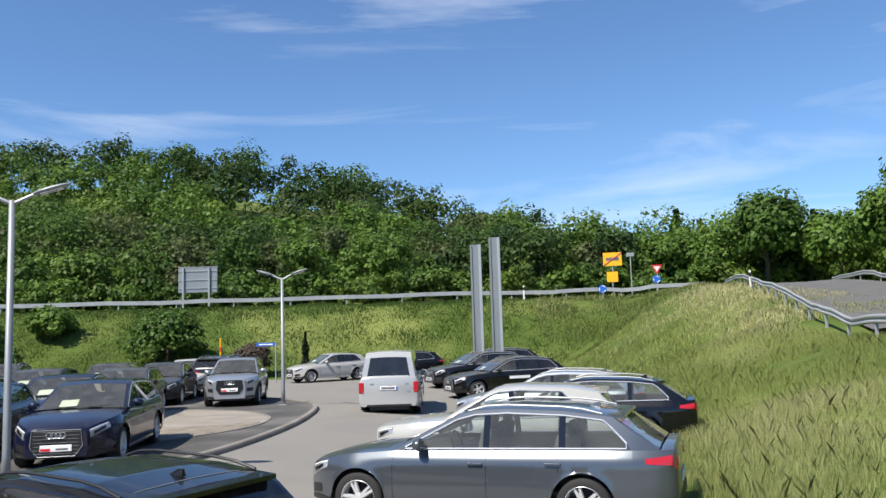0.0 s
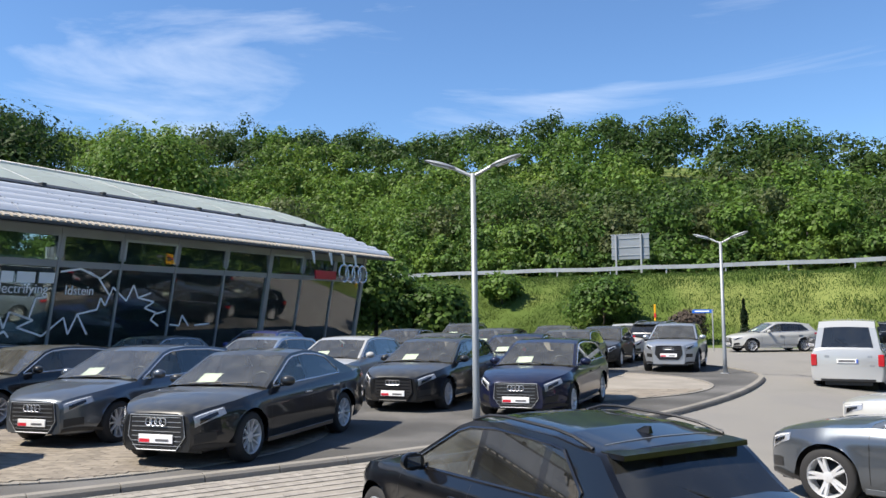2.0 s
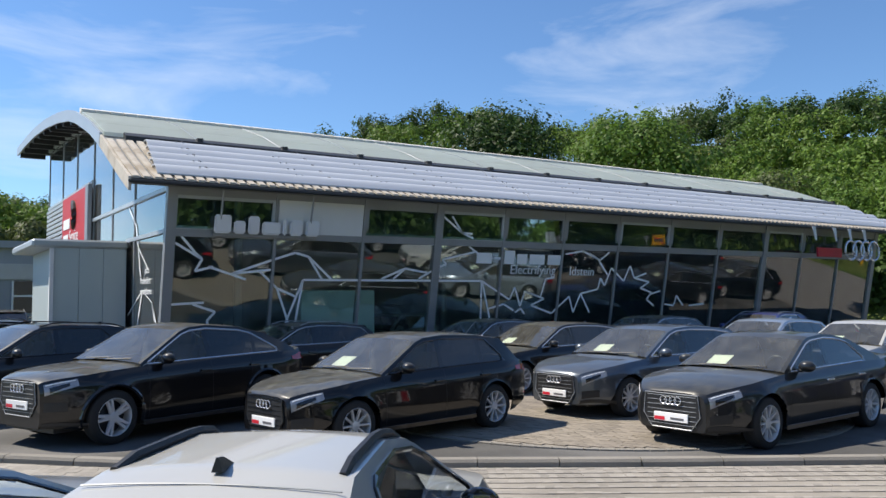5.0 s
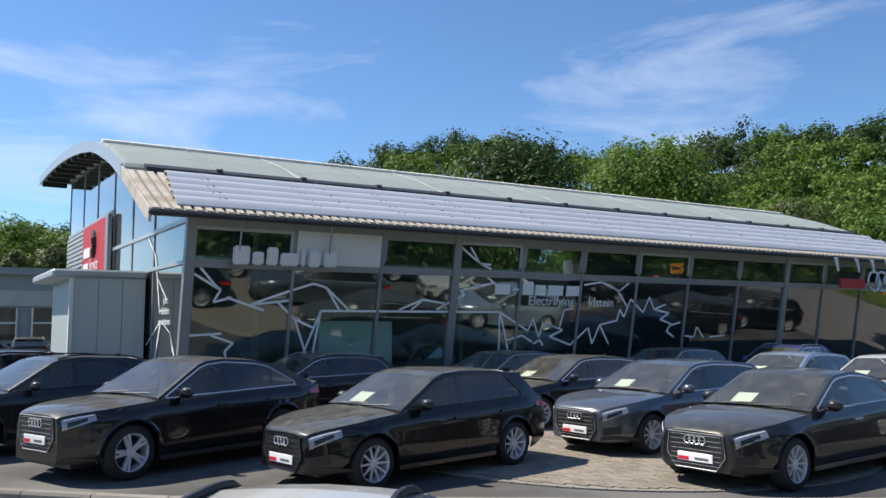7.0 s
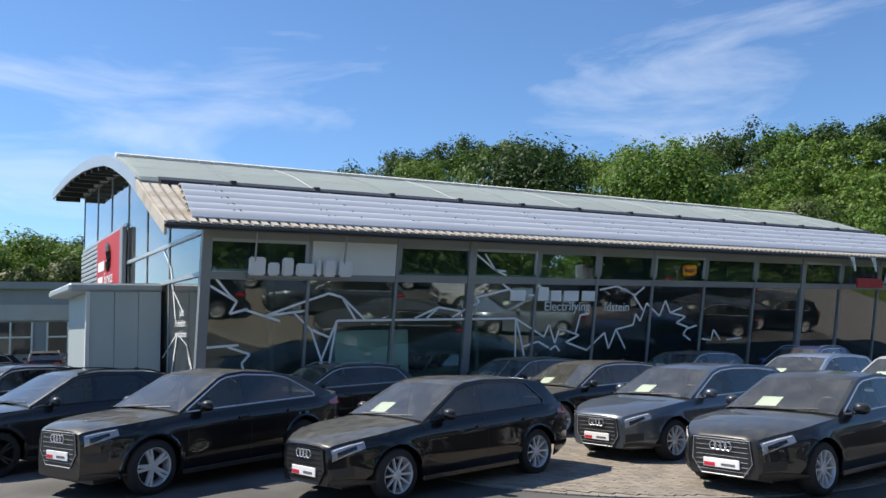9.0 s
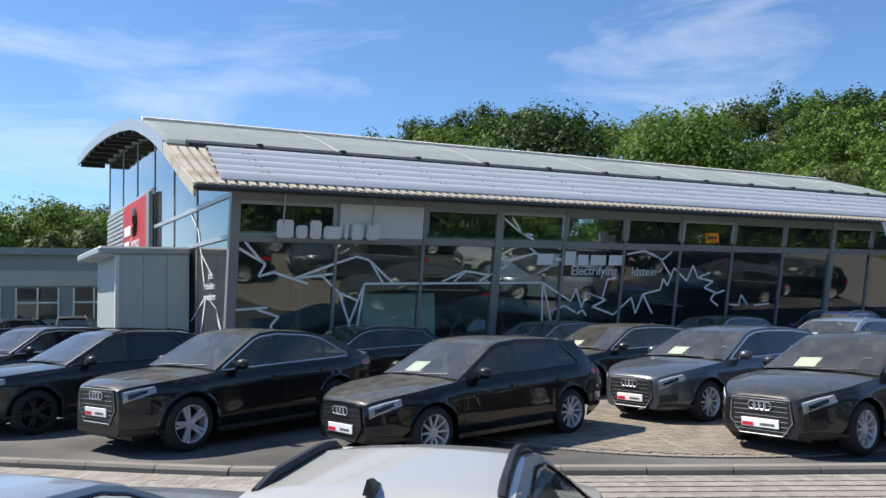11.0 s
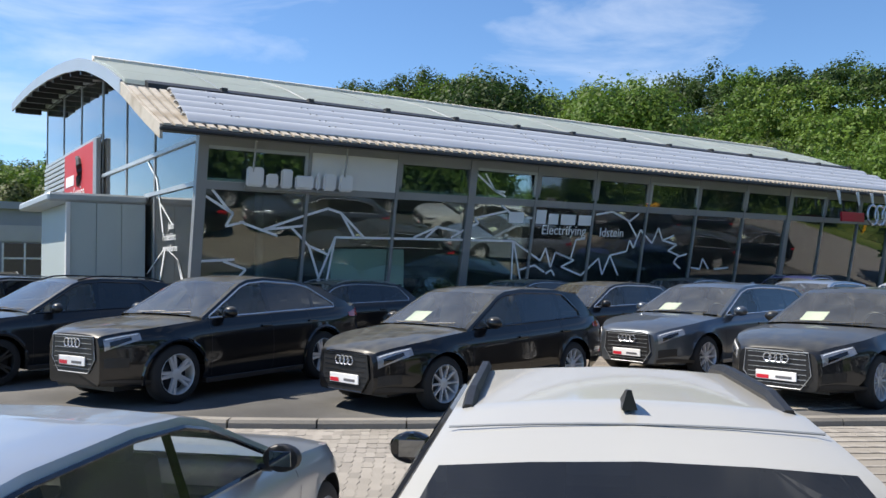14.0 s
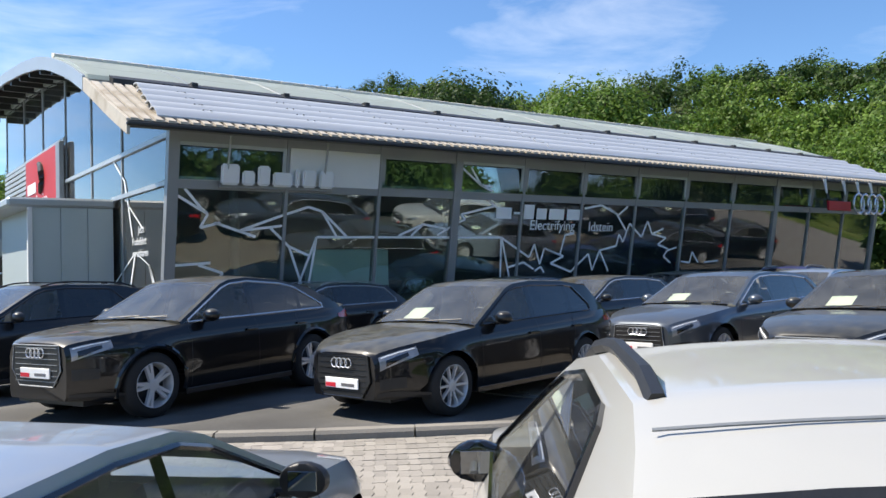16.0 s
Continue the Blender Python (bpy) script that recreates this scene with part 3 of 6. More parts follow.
# ---- leaves, grass, woods ----
rng = np.random.default_rng(7)


def leaf_mesh(name, centres, normals, sizes, material, long=1.5):
    """Many small pointed leaves, each a folded pair of triangles."""
    n = len(centres)
    nrm = normals / np.maximum(np.linalg.norm(normals, axis=1, keepdims=True), 1e-6)
    any_ = rng.normal(size=(n, 3))
    u = np.cross(nrm, any_)
    u /= np.maximum(np.linalg.norm(u, axis=1, keepdims=True), 1e-6)
    w = np.cross(nrm, u)
    s = sizes[:, None]
    p = np.stack([centres - u * s * long * 0.5, centres + w * s * 0.5 - nrm * s * 0.12, centres + u * s * long * 0.5, centres - w * s * 0.5 - nrm * s * 0.12], axis=1).reshape(-1, 3)
    me = bpy.data.meshes.new(name)
    me.vertices.add(4 * n)
    me.vertices.foreach_set("co", p.astype(np.float32).ravel())
    me.loops.add(4 * n)
    me.loops.foreach_set("vertex_index", np.arange(4 * n, dtype=np.int32))
    me.polygons.add(n)
    me.polygons.foreach_set("loop_start", np.arange(0, 4 * n, 4, dtype=np.int32))
    me.update(calc_edges=True)
    me.materials.append(M[material])
    return me


def crown_points(at, radius, height, clumps, leaves, size):
    """Leaf places of one crown: clumps on an uneven dome, denser outside."""
    d = rng.normal(size=(clumps, 3))
    d /= np.linalg.norm(d, axis=1, keepdims=True)
    d[:, 2] = np.where(d[:, 2] < -0.45, -d[:, 2], d[:, 2])
    r = 0.55 + 0.45 * rng.random(clumps) ** 0.6
    c = d * r[:, None] * np.array([radius, radius, height / 2]) * rng.uniform(0.8, 1.12, size=(clumps, 1))
    k = rng.normal(size=(clumps, leaves, 3))
    k /= np.linalg.norm(k, axis=2, keepdims=True)
    cr = radius * rng.uniform(0.28, 0.46, size=(clumps, 1, 1))
    pts = c[:, None, :] + k * cr * rng.uniform(0.6, 1.1, size=(clumps, leaves, 1)) * np.array([1, 1, 0.8])
    nr = k + 0.35 * d[:, None, :] + 0.32 * rng.normal(size=k.shape) + np.array([0, 0, 0.35])
    pts = pts.reshape(-1, 3) + np.array(at)
    return pts, nr.reshape(-1, 3), size * rng.uniform(0.6, 1.35, size=len(pts))


def trunk_mesh(bm, at, height, radius, limbs=5, spread=1.5):
    x, y, z = at
    tube([(x, y, z - 0.3), (x + 0.05 * spread, y, z + height * 0.4), (x, y + 0.06 * spread, z + height)], [radius, radius * 0.7, radius * 0.3], bm, 6)
    for i in range(limbs):
        a, h = i * 2.4 + x, height * (0.4 + 0.5 * i / max(limbs, 1))
        tube([(x, y, z + h), (x + spread * 0.5 * math.cos(a), y + spread * 0.5 * math.sin(a), z + h + spread * 0.4), (x + spread * math.cos(a), y + spread * math.sin(a), z + h + spread * 0.9)],
             [radius * 0.45, radius * 0.3, radius * 0.1], bm, 5)


def woods():
    kinds = {"leafa": [], "leafb": [], "leafc": [], "leafd": []}
    names = {"leafa": "fresh light green", "leafb": "mid green", "leafc": "dark green", "leafd": "dull olive"}
    stems = bmesh.new()
    cell = 4.4
    for j in range(-12, 46):
        for i in range(-44, 18):
            x = i * cell + rng.uniform(-1.9, 1.9)
            y = j * cell + rng.uniform(-1.9, 1.9)
            s = far_reach(x, y)
            if s < 20.5 or s > 94 or y < -45:
                continue
            az = math.degrees(math.atan2(y, x + 1))
            if not 50 < az < 188 and not (-40 < az < -180):
                continue
            deep = (s - 20) / 74
            if rng.random() < 0.25 * deep + (0.15 if 45 < s else 0):
                continue
            k = noise.noise((x * 0.045, y * 0.045, 5)) + 0.35 * rng.normal() * 0.5
            kind = "leafc" if (deep > 0.72 and k > -0.25) or k > 0.42 else "leafa" if k < -0.05 else "leafb" if k < 0.22 else "leafd"
            h = rng.uniform(4.0, 6.5) if s < 30 else rng.uniform(6.0, 9.5)
            if deep > 0.6:
                h *= 1.1
            rad = h * rng.uniform(0.36, 0.50)
            z = ground_z(x, y)
            near = s < 45
            kinds[kind].append(crown_points((x, y, z + h * 0.55), rad, h * 0.95, 26 if near else 18, 44 if near else 34, 0.27 if near else 0.38))
            if s < 40:
                tube([(x, y, z - 0.4), (x, y, z + h * 0.6)], [0.13, 0.06], stems, 5)
    for i in range(-60, 26):
        for j in range(2):
            x = i * 1.5 + rng.uniform(-0.6, 0.6)
            y = 48 + 20.2 + 2.2 * j + rng.uniform(-0.5, 0.5)
            h = rng.uniform(1.8, 3.4)
            kinds["leafa" if rng.random() < 0.5 else "leafb"].append(crown_points((x, y, ground_z(x, y) + h * 0.45), h * 0.55, h * 1.0, 14, 40, 0.24))
    for kind, rows in kinds.items():
        p, n, q = (np.concatenate([r[k] for r in rows]) for k in range(3))
        tagged(part("woods", leaf_mesh("woods", p, n, q, kind), None), names[kind] + " broadleaf woods covering the hillside", "woods", kind="stuff")
    tagged(part("woods_stems", stems, "bark"), "slim brown stems under the hillside woods", "woods", kind="stuff")


woods()


def tree(at, height, radius, material, label, name="tree", category="tree", clumps=60, leaves=60, size=0.22, low=0.62, group=""):
    """A single tree or bush with a trunk, limbs and a crown of leaves."""
    t = thing(name, Matrix.Translation(at), label, category, group)
    bm = bmesh.new()
    trunk_mesh(bm, (0, 0, 0), height * 0.8, 0.03 * height, 6, radius * 0.6)
    part("trunk", bm, "bark", t)
    p, n, q = crown_points((0, 0, height * low), radius, height * (1.0 - low) * 2.0, clumps, leaves, size)
    p[:, 2] = np.maximum(p[:, 2], 0.05)
    part("crown", leaf_mesh("crown", p, n, q, material), None, t)
    return t


def conifer(at, height, radius, label):
    t = thing("conifer", Matrix.Translation(at), label, "tree")
    bm = bmesh.new()
    tube([(0, 0, -0.2), (0, 0, height)], [0.025 * height, 0.01], bm, 6)
    part("trunk", bm, "bark", t)
    n = 1500
    h = rng.random(n) ** 0.8
    a = rng.random(n) * math.tau
    r = (1 - h) * radius * rng.uniform(0.3, 1.05, n) * (0.75 + 0.25 * np.sin(h * height * 5))
    p = np.stack([r * np.cos(a), r * np.sin(a), h * height], axis=1)
    nr = np.stack([np.cos(a) * 0.4, np.sin(a) * 0.4, np.ones(n)], axis=1) + 0.4 * rng.normal(size=(n, 3))
    part("crown", leaf_mesh("crown", p, nr, 0.05 * height * rng.uniform(0.6, 1.2, n), "conifer"), None, t)


def on_bank(x, y):
    return (x, y, ground_z(x, y) - 0.05)


def polar(az, r, up=0.0):
    x, y = -1.07 + r * math.cos(radians(az)), -0.2 + r * math.sin(radians(az))
    return (x, y, ground_z(x, y) - 0.05 + up)


tree(polar(64.3, 74), 8.4, 3.2, "leafb", "tall leafy green tree beside the road junction", clumps=80, size=0.3)
tree(polar(62.2, 80), 5.6, 2.6, "leafa", "fresh green roadside tree at the junction", size=0.3)
tree(polar(56.3, 62), 6.4, 3.2, "leafa", "bright green tree standing over the side road", size=0.3)
tree(polar(60.0, 72), 6.0, 2.6, "leafa", "light green young tree beside the side road", size=0.3)
for az, r, h in ((59.0, 80, 5), (61.2, 84, 5), (63.2, 84, 5), (66.2, 80, 5.5), (67.6, 76, 5), (69.0, 78, 6), (70.6, 80, 5), (57.5, 84, 6), (56, 78, 5)):
    tree(polar(az, r), h, h * 0.55, "leafb" if r > 79 else "leafa", "leafy green shrub along the road junction", "shrub", "shrub", 34, 45, 0.32, 0.5, "roadside shrubs")
for az, r, h in ((69.8, 105, 12), (68.3, 110, 11), (61.4, 115, 12), (60.2, 118, 11)):
    conifer(polar(az, r), h, 2.2, "dark green spruce above the woods")
tree(polar(143.4, 118, 0), 22.0, 9.0, "leafc", "large domed dark green oak on the ridge", clumps=150, leaves=60, size=0.4, low=0.62)
tree(polar(149.5, 128, 0), 12, 6, "leafc", "dark green oak on the ridge", clumps=110, leaves=50, size=0.4, low=0.6)
tree(polar(134.5, 106, 0), 18.5, 8.5, "leafa", "large bright green maple on the hill", clumps=150, leaves=60, size=0.36, low=0.6)
tree(polar(129.5, 106, 0), 9.5, 5, "leafa", "bright green maple on the hill", clumps=110, leaves=50, size=0.36, low=0.6)
tree((-22.6, 37.2, 0), 4.6, 2.1, "leafb", "dense green hedge bush at the end of the showroom", "bush", "bush", 90, 60, 0.2, 0.5)
tree((-19.8, 38.6, 0), 3.4, 1.8, "leafb", "dense green hedge bush beside the parked cars", "bush", "bush", 70, 60, 0.2, 0.5)
tree((-26.0, 39.0, 0), 5.2, 2.6, "leafc", "dark green bush behind the showroom end", "bush", "bush", 80, 60, 0.22, 0.5)
tree(on_bank(-14.0, 50.5), 3.3, 2.0, "leafb", "round green bush on the grassy bank", "bush", "bush", 80, 60, 0.17, 0.5)
tree(on_bank(-8.6, 48.2), 2.0, 1.1, "pollen", "bronze-leaved round bush at the foot of the bank", "bush", "bush", 50, 60, 0.12, 0.5)
conifer(on_bank(-5.7, 49.6), 2.4, 0.55, "small dark green conifer on the bank")
for x, y, h in ((-25, 50, 2.4), (-22, 54, 2.0), (-28.5, 52, 3.2), (-33, 50, 3.5), (-37, 52, 3.5), (-24, 47.5, 1.6)):
    tree(on_bank(x, y), h, h * 0.7, "leafa", "light green wild shrub on the bank", "shrub", "shrub", 40, 50, 0.2, 0.5, "bank shrubs")
for y in (-34, -26, -20, -14, -8, -3, 3, 8, 13, 18, 23, 28, 33):
    tree((24 + (y % 5), y, 1.7), 10.5, 3.8, "leafb", "leafy green tree across the side road", "tree", "tree", 60, 45, 0.4, 0.5, "trees across the road")
for x, y in ((32, 38), (34, 44), (37, 50), (41, 56), (45, 62)):
    tree(on_bank(x, y), 10.5, 4.2, "leafb", "leafy green tree across the side road", "tree", "tree", 60, 45, 0.4, 0.5, "trees across the road")


def blades(name, count, x0, x1, y0, y1, keep, hmin, hmax, width, label, material="blade"):
    x, y = rng.uniform(x0, x1, count), rng.uniform(y0, y1, count)
    ok = np.array([keep(a, b) for a, b in zip(x, y)])
    x, y = x[ok], y[ok]
    z = np.array([ground_z(a, b) for a, b in zip(x, y)]) - 0.03
    n = len(x)
    patch = np.array([0.75 + 0.6 * noise.noise((a * 0.5, b * 0.5, 9)) for a, b in zip(x, y)])
    h = rng.uniform(hmin, hmax, n) * patch
    a, lean, la = rng.random(n) * math.tau, rng.uniform(0.1, 0.7, n) * h, rng.random(n) * math.tau
    dx, dy = np.cos(a) * width / 2, np.sin(a) * width / 2
    base = np.stack([x, y, z], 1)
    mid = base + np.stack([np.cos(la) * lean * 0.35, np.sin(la) * lean * 0.35, h * 0.6], 1)
    tip = base + np.stack([np.cos(la) * lean, np.sin(la) * lean, h], 1)
    w = np.stack([dx, dy, np.zeros(n)], 1)
    p = np.stack([base - w, base + w, mid + w * 0.7, tip, mid - w * 0.7], 1).reshape(-1, 3)
    me = bpy.data.meshes.new(name)
    me.vertices.add(5 * n)
    me.vertices.foreach_set("co", p.astype(np.float32).ravel())
    me.loops.add(5 * n)
    me.loops.foreach_set("vertex_index", np.arange(5 * n, dtype=np.int32))
    me.polygons.add(n)
    me.polygons.foreach_set("loop_start", np.arange(0, 5 * n, 5, dtype=np.int32))
    me.update(calc_edges=True)
    me.materials.append(M[material])
    tagged(part(name, me, None), label, "grass", kind="stuff")


blades("grass_bank", 250000, 2.0, 14, 3, 32, lambda x, y: x > bank_foot(y) - 0.25 + 0.35 * noise.noise((x, y, 1)), 0.14, 0.40, 0.005, "tall uncut grass with seed heads on the side bank")
blades("grass_slope", 120000, -34, 24, 46, 61, lambda x, y: far_reach(x, y) > 0.3, 0.10, 0.30, 0.04, "tall green grass on the long bank", "bladegreen")
blades("grass_verge", 60000, 4, 22, 30, 60, lambda x, y: x > bank_foot(y), 0.12, 0.36, 0.03, "tall grass on the bank below the junction")


# ---- showroom ----
Y0, Y1 = 4.45, 32.4
ROOF = [(-42.1, 8.5), (-39.0, 8.47), (-36.0, 8.36), (-33.0, 8.14), (-30.3, 7.84), (-28.0, 7.49), (-26.6, 7.16), (-24.6, 6.56), (-22.9, 5.90), (-21.0, 5.04), (-19.75, 4.52)]


def roof_z(x):
    return lerp_table(ROOF, x)


def face_x(z, out=0.0):
    """The leaning glass front."""
    return -21.218 + 0.18 * z + out


show = thing("showroom", label="glass showroom with a curved metal roof and grey steel frame", category="building")
lean = Matrix.Rotation(math.atan(0.18), 4, "Y")


def front_box(y0, y1, z0, z1, out0, out1, bm=None):
    """A bar on the leaning front between two heights, from depth out0 to out1."""
    bm = bm or bmesh.new()
    vs = [bm.verts.new((face_x(z, o), y, z)) for z in (z0, z1) for y in (y0, y1) for o in (out0, out1)]
    for q in ((0, 1, 3, 2), (4, 6, 7, 5), (0, 4, 5, 1), (2, 3, 7, 6), (0, 2, 6, 4), (1, 5, 7, 3)):
        bm.faces.new([vs[i] for i in q])
    bmesh.ops.recalc_face_normals(bm, faces=bm.faces)
    return bm


mull = [4.43, 6.9, 9.26, 11.52, 13.72, 15.95, 18.2, 20.49, 22.92, 25.45, 27.64, 30.0, 32.4]
for i, y in enumerate(mull):
    wide = i in (0, 3, 9, 12)
    part("column" if wide else "mullion", front_box(y - (0.11 if wide else 0.035), y + (0.11 if wide else 0.035), 0.0, 4.55, -0.12, 0.07 if wide else 0.05), "steel", show)
for z0, z1 in ((0.0, 0.14), (3.40, 3.57), (4.32, 4.55)):
    for a, b in zip(mull, mull[1:]):
        part("transom", front_box(a + 0.04, b - 0.04, z0, z1, -0.08, 0.035), "steel", show)
for i, (a, b) in enumerate(zip(mull, mull[1:])):
    for z0, z1 in ((0.14, 3.40), (3.57, 4.32)):
        if i == 1 and z0 > 3:
            part("white_panel", front_box(a + 0.05, b - 0.05, z0 - 0.02, z1 + 0.02, -0.03, 0.045), "panelwhite", show, "plain white panel")
            continue
        if z0 > 3:
            pane = part("pane", span((face_x(3.94) - 0.006, a + 0.05, z0 + 0.01), (face_x(3.94) + 0.006, b - 0.05, z1 - 0.01)), "show", show)
        else:
            pane = part("pane", front_box(a + 0.036, b - 0.036, z0, z1, -0.012, 0.0), "show", show)
        pane.visible_shadow = False
        if z0 > 3:
            fr = bmesh.new()
            for p, q, r, s in ((a + 0.04, b - 0.04, z0, z0 + 0.07), (a + 0.04, b - 0.04, z1 - 0.07, z1), (a + 0.04, a + 0.12, z0 + 0.07, z1 - 0.07), (b - 0.12, b - 0.04, z0 + 0.07, z1 - 0.07)):
                front_box(p, q, r, s, 0.004, 0.045, fr)
            part("window_frame", fr, "lightsteel" if i % 3 == 0 else "steel", show)


def roof_strip(x0, x1, y0, y1, up, thick, steps=8, wave=0.0):
    """A piece of the curved roof between two lines, lifted by up."""
    bm = bmesh.new()
    tops, lows = [], []
    for k in range(steps + 1):
        x = x0 + (x1 - x0) * k / steps
        z = roof_z(x) + up + wave * math.sin(math.pi * k / steps)
        tops.append([bm.verts.new((x, y, z)) for y in (y0, y1)])
        lows.append([bm.verts.new((x, y, z - thick)) for y in (y0, y1)])
    for k in range(steps):
        bm.faces.new((tops[k][0], tops[k + 1][0], tops[k + 1][1], tops[k][1]))
        bm.faces.new((lows[k][0], lows[k][1], lows[k + 1][1], lows[k + 1][0]))
        for s in (0, 1):
            bm.faces.new((tops[k][s], lows[k][s], lows[k + 1][s], tops[k + 1][s]))
    for k in (0, steps):
        bm.faces.new((tops[k][0], tops[k][1], lows[k][1], lows[k][0]))
    bmesh.ops.recalc_face_normals(bm, faces=bm.faces)
    return bm


R0, R1, R2 = 3.35, 34.2, 33.5
RIDGE, SEAM = -26.5, -22.8          # top edge of the glazed strip; dark strip drawn for the gap between it and the louvres
part("roof", roof_strip(-42.0, RIDGE, R0 + 0.05, R2, 0.0, 0.16, 30), "soffit", show)
part("roof", roof_strip(RIDGE + 0.001, -19.9, R0 + 0.05, R2, 0.0, 0.16, 12), "soffit", show)
part("roof_edge", roof_strip(-42.1, SEAM - 0.3, R0, R0 + 0.06, 0.08, 0.34, 30), "lightsteel", show, "pale metal verge")
part("roof_edge", roof_strip(SEAM - 0.25, -19.78, R0, R0 + 0.06, 0.04, 0.30, 10), "roof", show, "cream weathered verge")
nrib = 132
rib_mesh = mesh_of("roof_sheet", roof_strip(SEAM + 0.1, -19.80, 0, 0.15, 0.055, 0.05, 6), "roof")
for i in range(nrib):
    part("roof_sheet", rib_mesh, None, show, m=Matrix.Translation((0, R0 + 0.08 + (R1 - R0 - 0.1) * i / nrib, 0)))
part("gutter", span((-19.84, R0, 4.44), (-19.72, R1, 4.52), 0.02), "dark", show)
part("fascia", span((-20.5, R0 + 0.1, 4.535), (-19.86, R1 - 0.1, 4.56)), "dark", show)
for k in range(5):
    x1 = -20.06 - k * 0.51
    for y0, y1 in ((4.0, 14.3), (14.32, 24.6), (24.62, 34.15)):
        part("louvre_blade", roof_strip(x1 - 0.50, x1, y0 + (0.07 * k if y0 < 5 else 0), y1 - (0.13 * k if y1 > 33 else 0), 0.09, 0.03, 8, 0.11), "louvre", show, smooth=True)
    for j in range(13):
        yb = 5.0 + j * 2.32
        for q in (0, 0.16):
            part("bolt", box(0.026, 0.026, 0.016, (x1 - 0.25, yb + q, roof_z(x1 - 0.25) + 0.21)), "steel", show)
for k in range(10):
    y = 5.2 + k * 3.1
    part("louvre_arm", roof_strip(SEAM, -20.3, y, y + 0.06, 0.14, 0.1, 6), "dark", show)
part("roof_gap", roof_strip(SEAM - 0.25, SEAM + 0.05, 3.9, R2, 0.15, 0.14, 3), "dark", show, "dark strip drawn for the gap above the louvres")
step = (R2 - R0 - 0.1) / 13
for k in range(13):
    y = R0 + 0.1 + k * step
    for xa, xb in ((RIDGE, -25.32), (-25.3, -24.2), (-24.18, SEAM - 0.27)):
        part("roof_panel", roof_strip(xa, xb, y, y + step - 0.035, 0.12, 0.1, 5), "solar", show, "grey-green glazed roof panel")
    part("roof_joint", roof_strip(RIDGE, SEAM - 0.27, y + step - 0.035, y + step, 0.13, 0.1, 8), "white_" if k % 2 else "lightsteel", show)
    part("clip", span((SEAM - 0.2, y + step - 0.1, roof_z(SEAM) + 0.1), (SEAM - 0.02, y + step + 0.05, roof_z(SEAM) + 0.25)), "dark", show)
    for q in range(6):
        part("ridge_cap", roof_strip(RIDGE - 0.2, RIDGE + 0.12, y + step * q / 6, y + step * (q + 1) / 6 - 0.02, 0.2, 0.14, 2), "ridge", show)
for k in range(11):
    part("soffit_rib", roof_strip(-41.8 + k * 1.5, -41.6 + k * 1.5, R0 + 0.1, Y0 - 0.02, -0.17, 0.2, 1), "dark", show)
part("soffit_beam", roof_strip(-40.6, -20.6, Y0 - 0.1, Y0 - 0.012, -0.165, 0.16, 24), "lightsteel", show)
# gable end
gx = [-40.25, -36.55, -33.3, -30.05, -27.05, -24.2]
for x in gx:
    part("mullion", span((x - 0.05, Y0 - 0.014, 0), (x + 0.05, Y0 + 0.1, roof_z(x) - 0.14)), "steel", show)
bm = bmesh.new()
prof = [(-40.25, 0.0), (face_x(0.0), 0.0), (face_x(4.45), 4.45)] + [(x, roof_z(x) - 0.15) for x in (-21.0, -22.9, -24.6, -26.6, -28.0, -30.3, -33.0, -36.0, -39.0, -40.25)]
plate(prof, 0.012, "y", Y0 + 0.01, bm)
ob = part("gable_pane", bm, "skyglass", show, "sky-reflecting gable glazing")
for x0, x1, z in ((-30.0, -20.75, 4.50), (-25.0, -20.9, 3.54), (-40.2, -30.1, 5.76)):
    part("transom", span((x0, Y0 - 0.05, z - 0.05), (x1, Y0 + 0.04, z + 0.05)), "lightsteel", show)
for k in range(32):
    part("cladding_rib", span((-40.2, Y0 - 0.09, 0.1 + k * 0.175), (-30.5, Y0 - 0.03, 0.22 + k * 0.175)), "corrug", show)
part("banner", span((-35.4, Y0 - 0.16, 3.7), (-30.5, Y0 - 0.10, 5.66), 0.01), "red", show, "red sagging banner")
part("banner_frame", span((-30.45, Y0 - 0.2, 3.6), (-29.95, Y0 - 0.06, 5.68), 0.02), "steel", show)
words("Service", 0.62, Matrix.Translation((-33.6, Y0 - 0.18, 3.98)) @ Matrix.Rotation(radians(90), 4, "X"), "decal", show)
part("banner_mark", span((-35.0, Y0 - 0.18, 4.5), (-33.6, Y0 - 0.165, 4.85)), "decal", show)
part("banner_mark", span((-35.0, Y0 - 0.18, 4.0), (-33.9, Y0 - 0.165, 4.3)), "decal", show)
bm = bmesh.new()
tube([(-33.2 + 0.75 * math.cos(a), Y0 - 0.17, 4.9 + 0.5 * math.sin(a)) for a in np.linspace(-1.2, 1.8, 9)], [0.05, 0.1, 0.13, 0.15, 0.15, 0.13, 0.1, 0.06, 0.02], bm)
part("banner_mark", bm, "dark", show)
# side porch
porch = thing("porch", label="grey panel-clad porch box with a white canopy", category="porch")
for y0, y1 in ((2.62, 3.21), (3.22, 3.80), (3.81, 4.38)):
    part("panel", span((-24.9, y0, 0.05), (-24.76, y1, 3.3), 0.006), "clad", porch)
part("panel", span((-29, 2.62, 0.0), (-24.91, 4.38, 3.3)), "clad", porch)
part("canopy", span((-29.5, 2.1, 3.305), (-24.7, 4.42, 3.52), 0.05), "lightsteel", porch, "rounded pale canopy", smooth=True)
part("corner_post", span((-24.86, 2.52, 0), (-24.72, 2.615, 3.3)), "white_", porch)
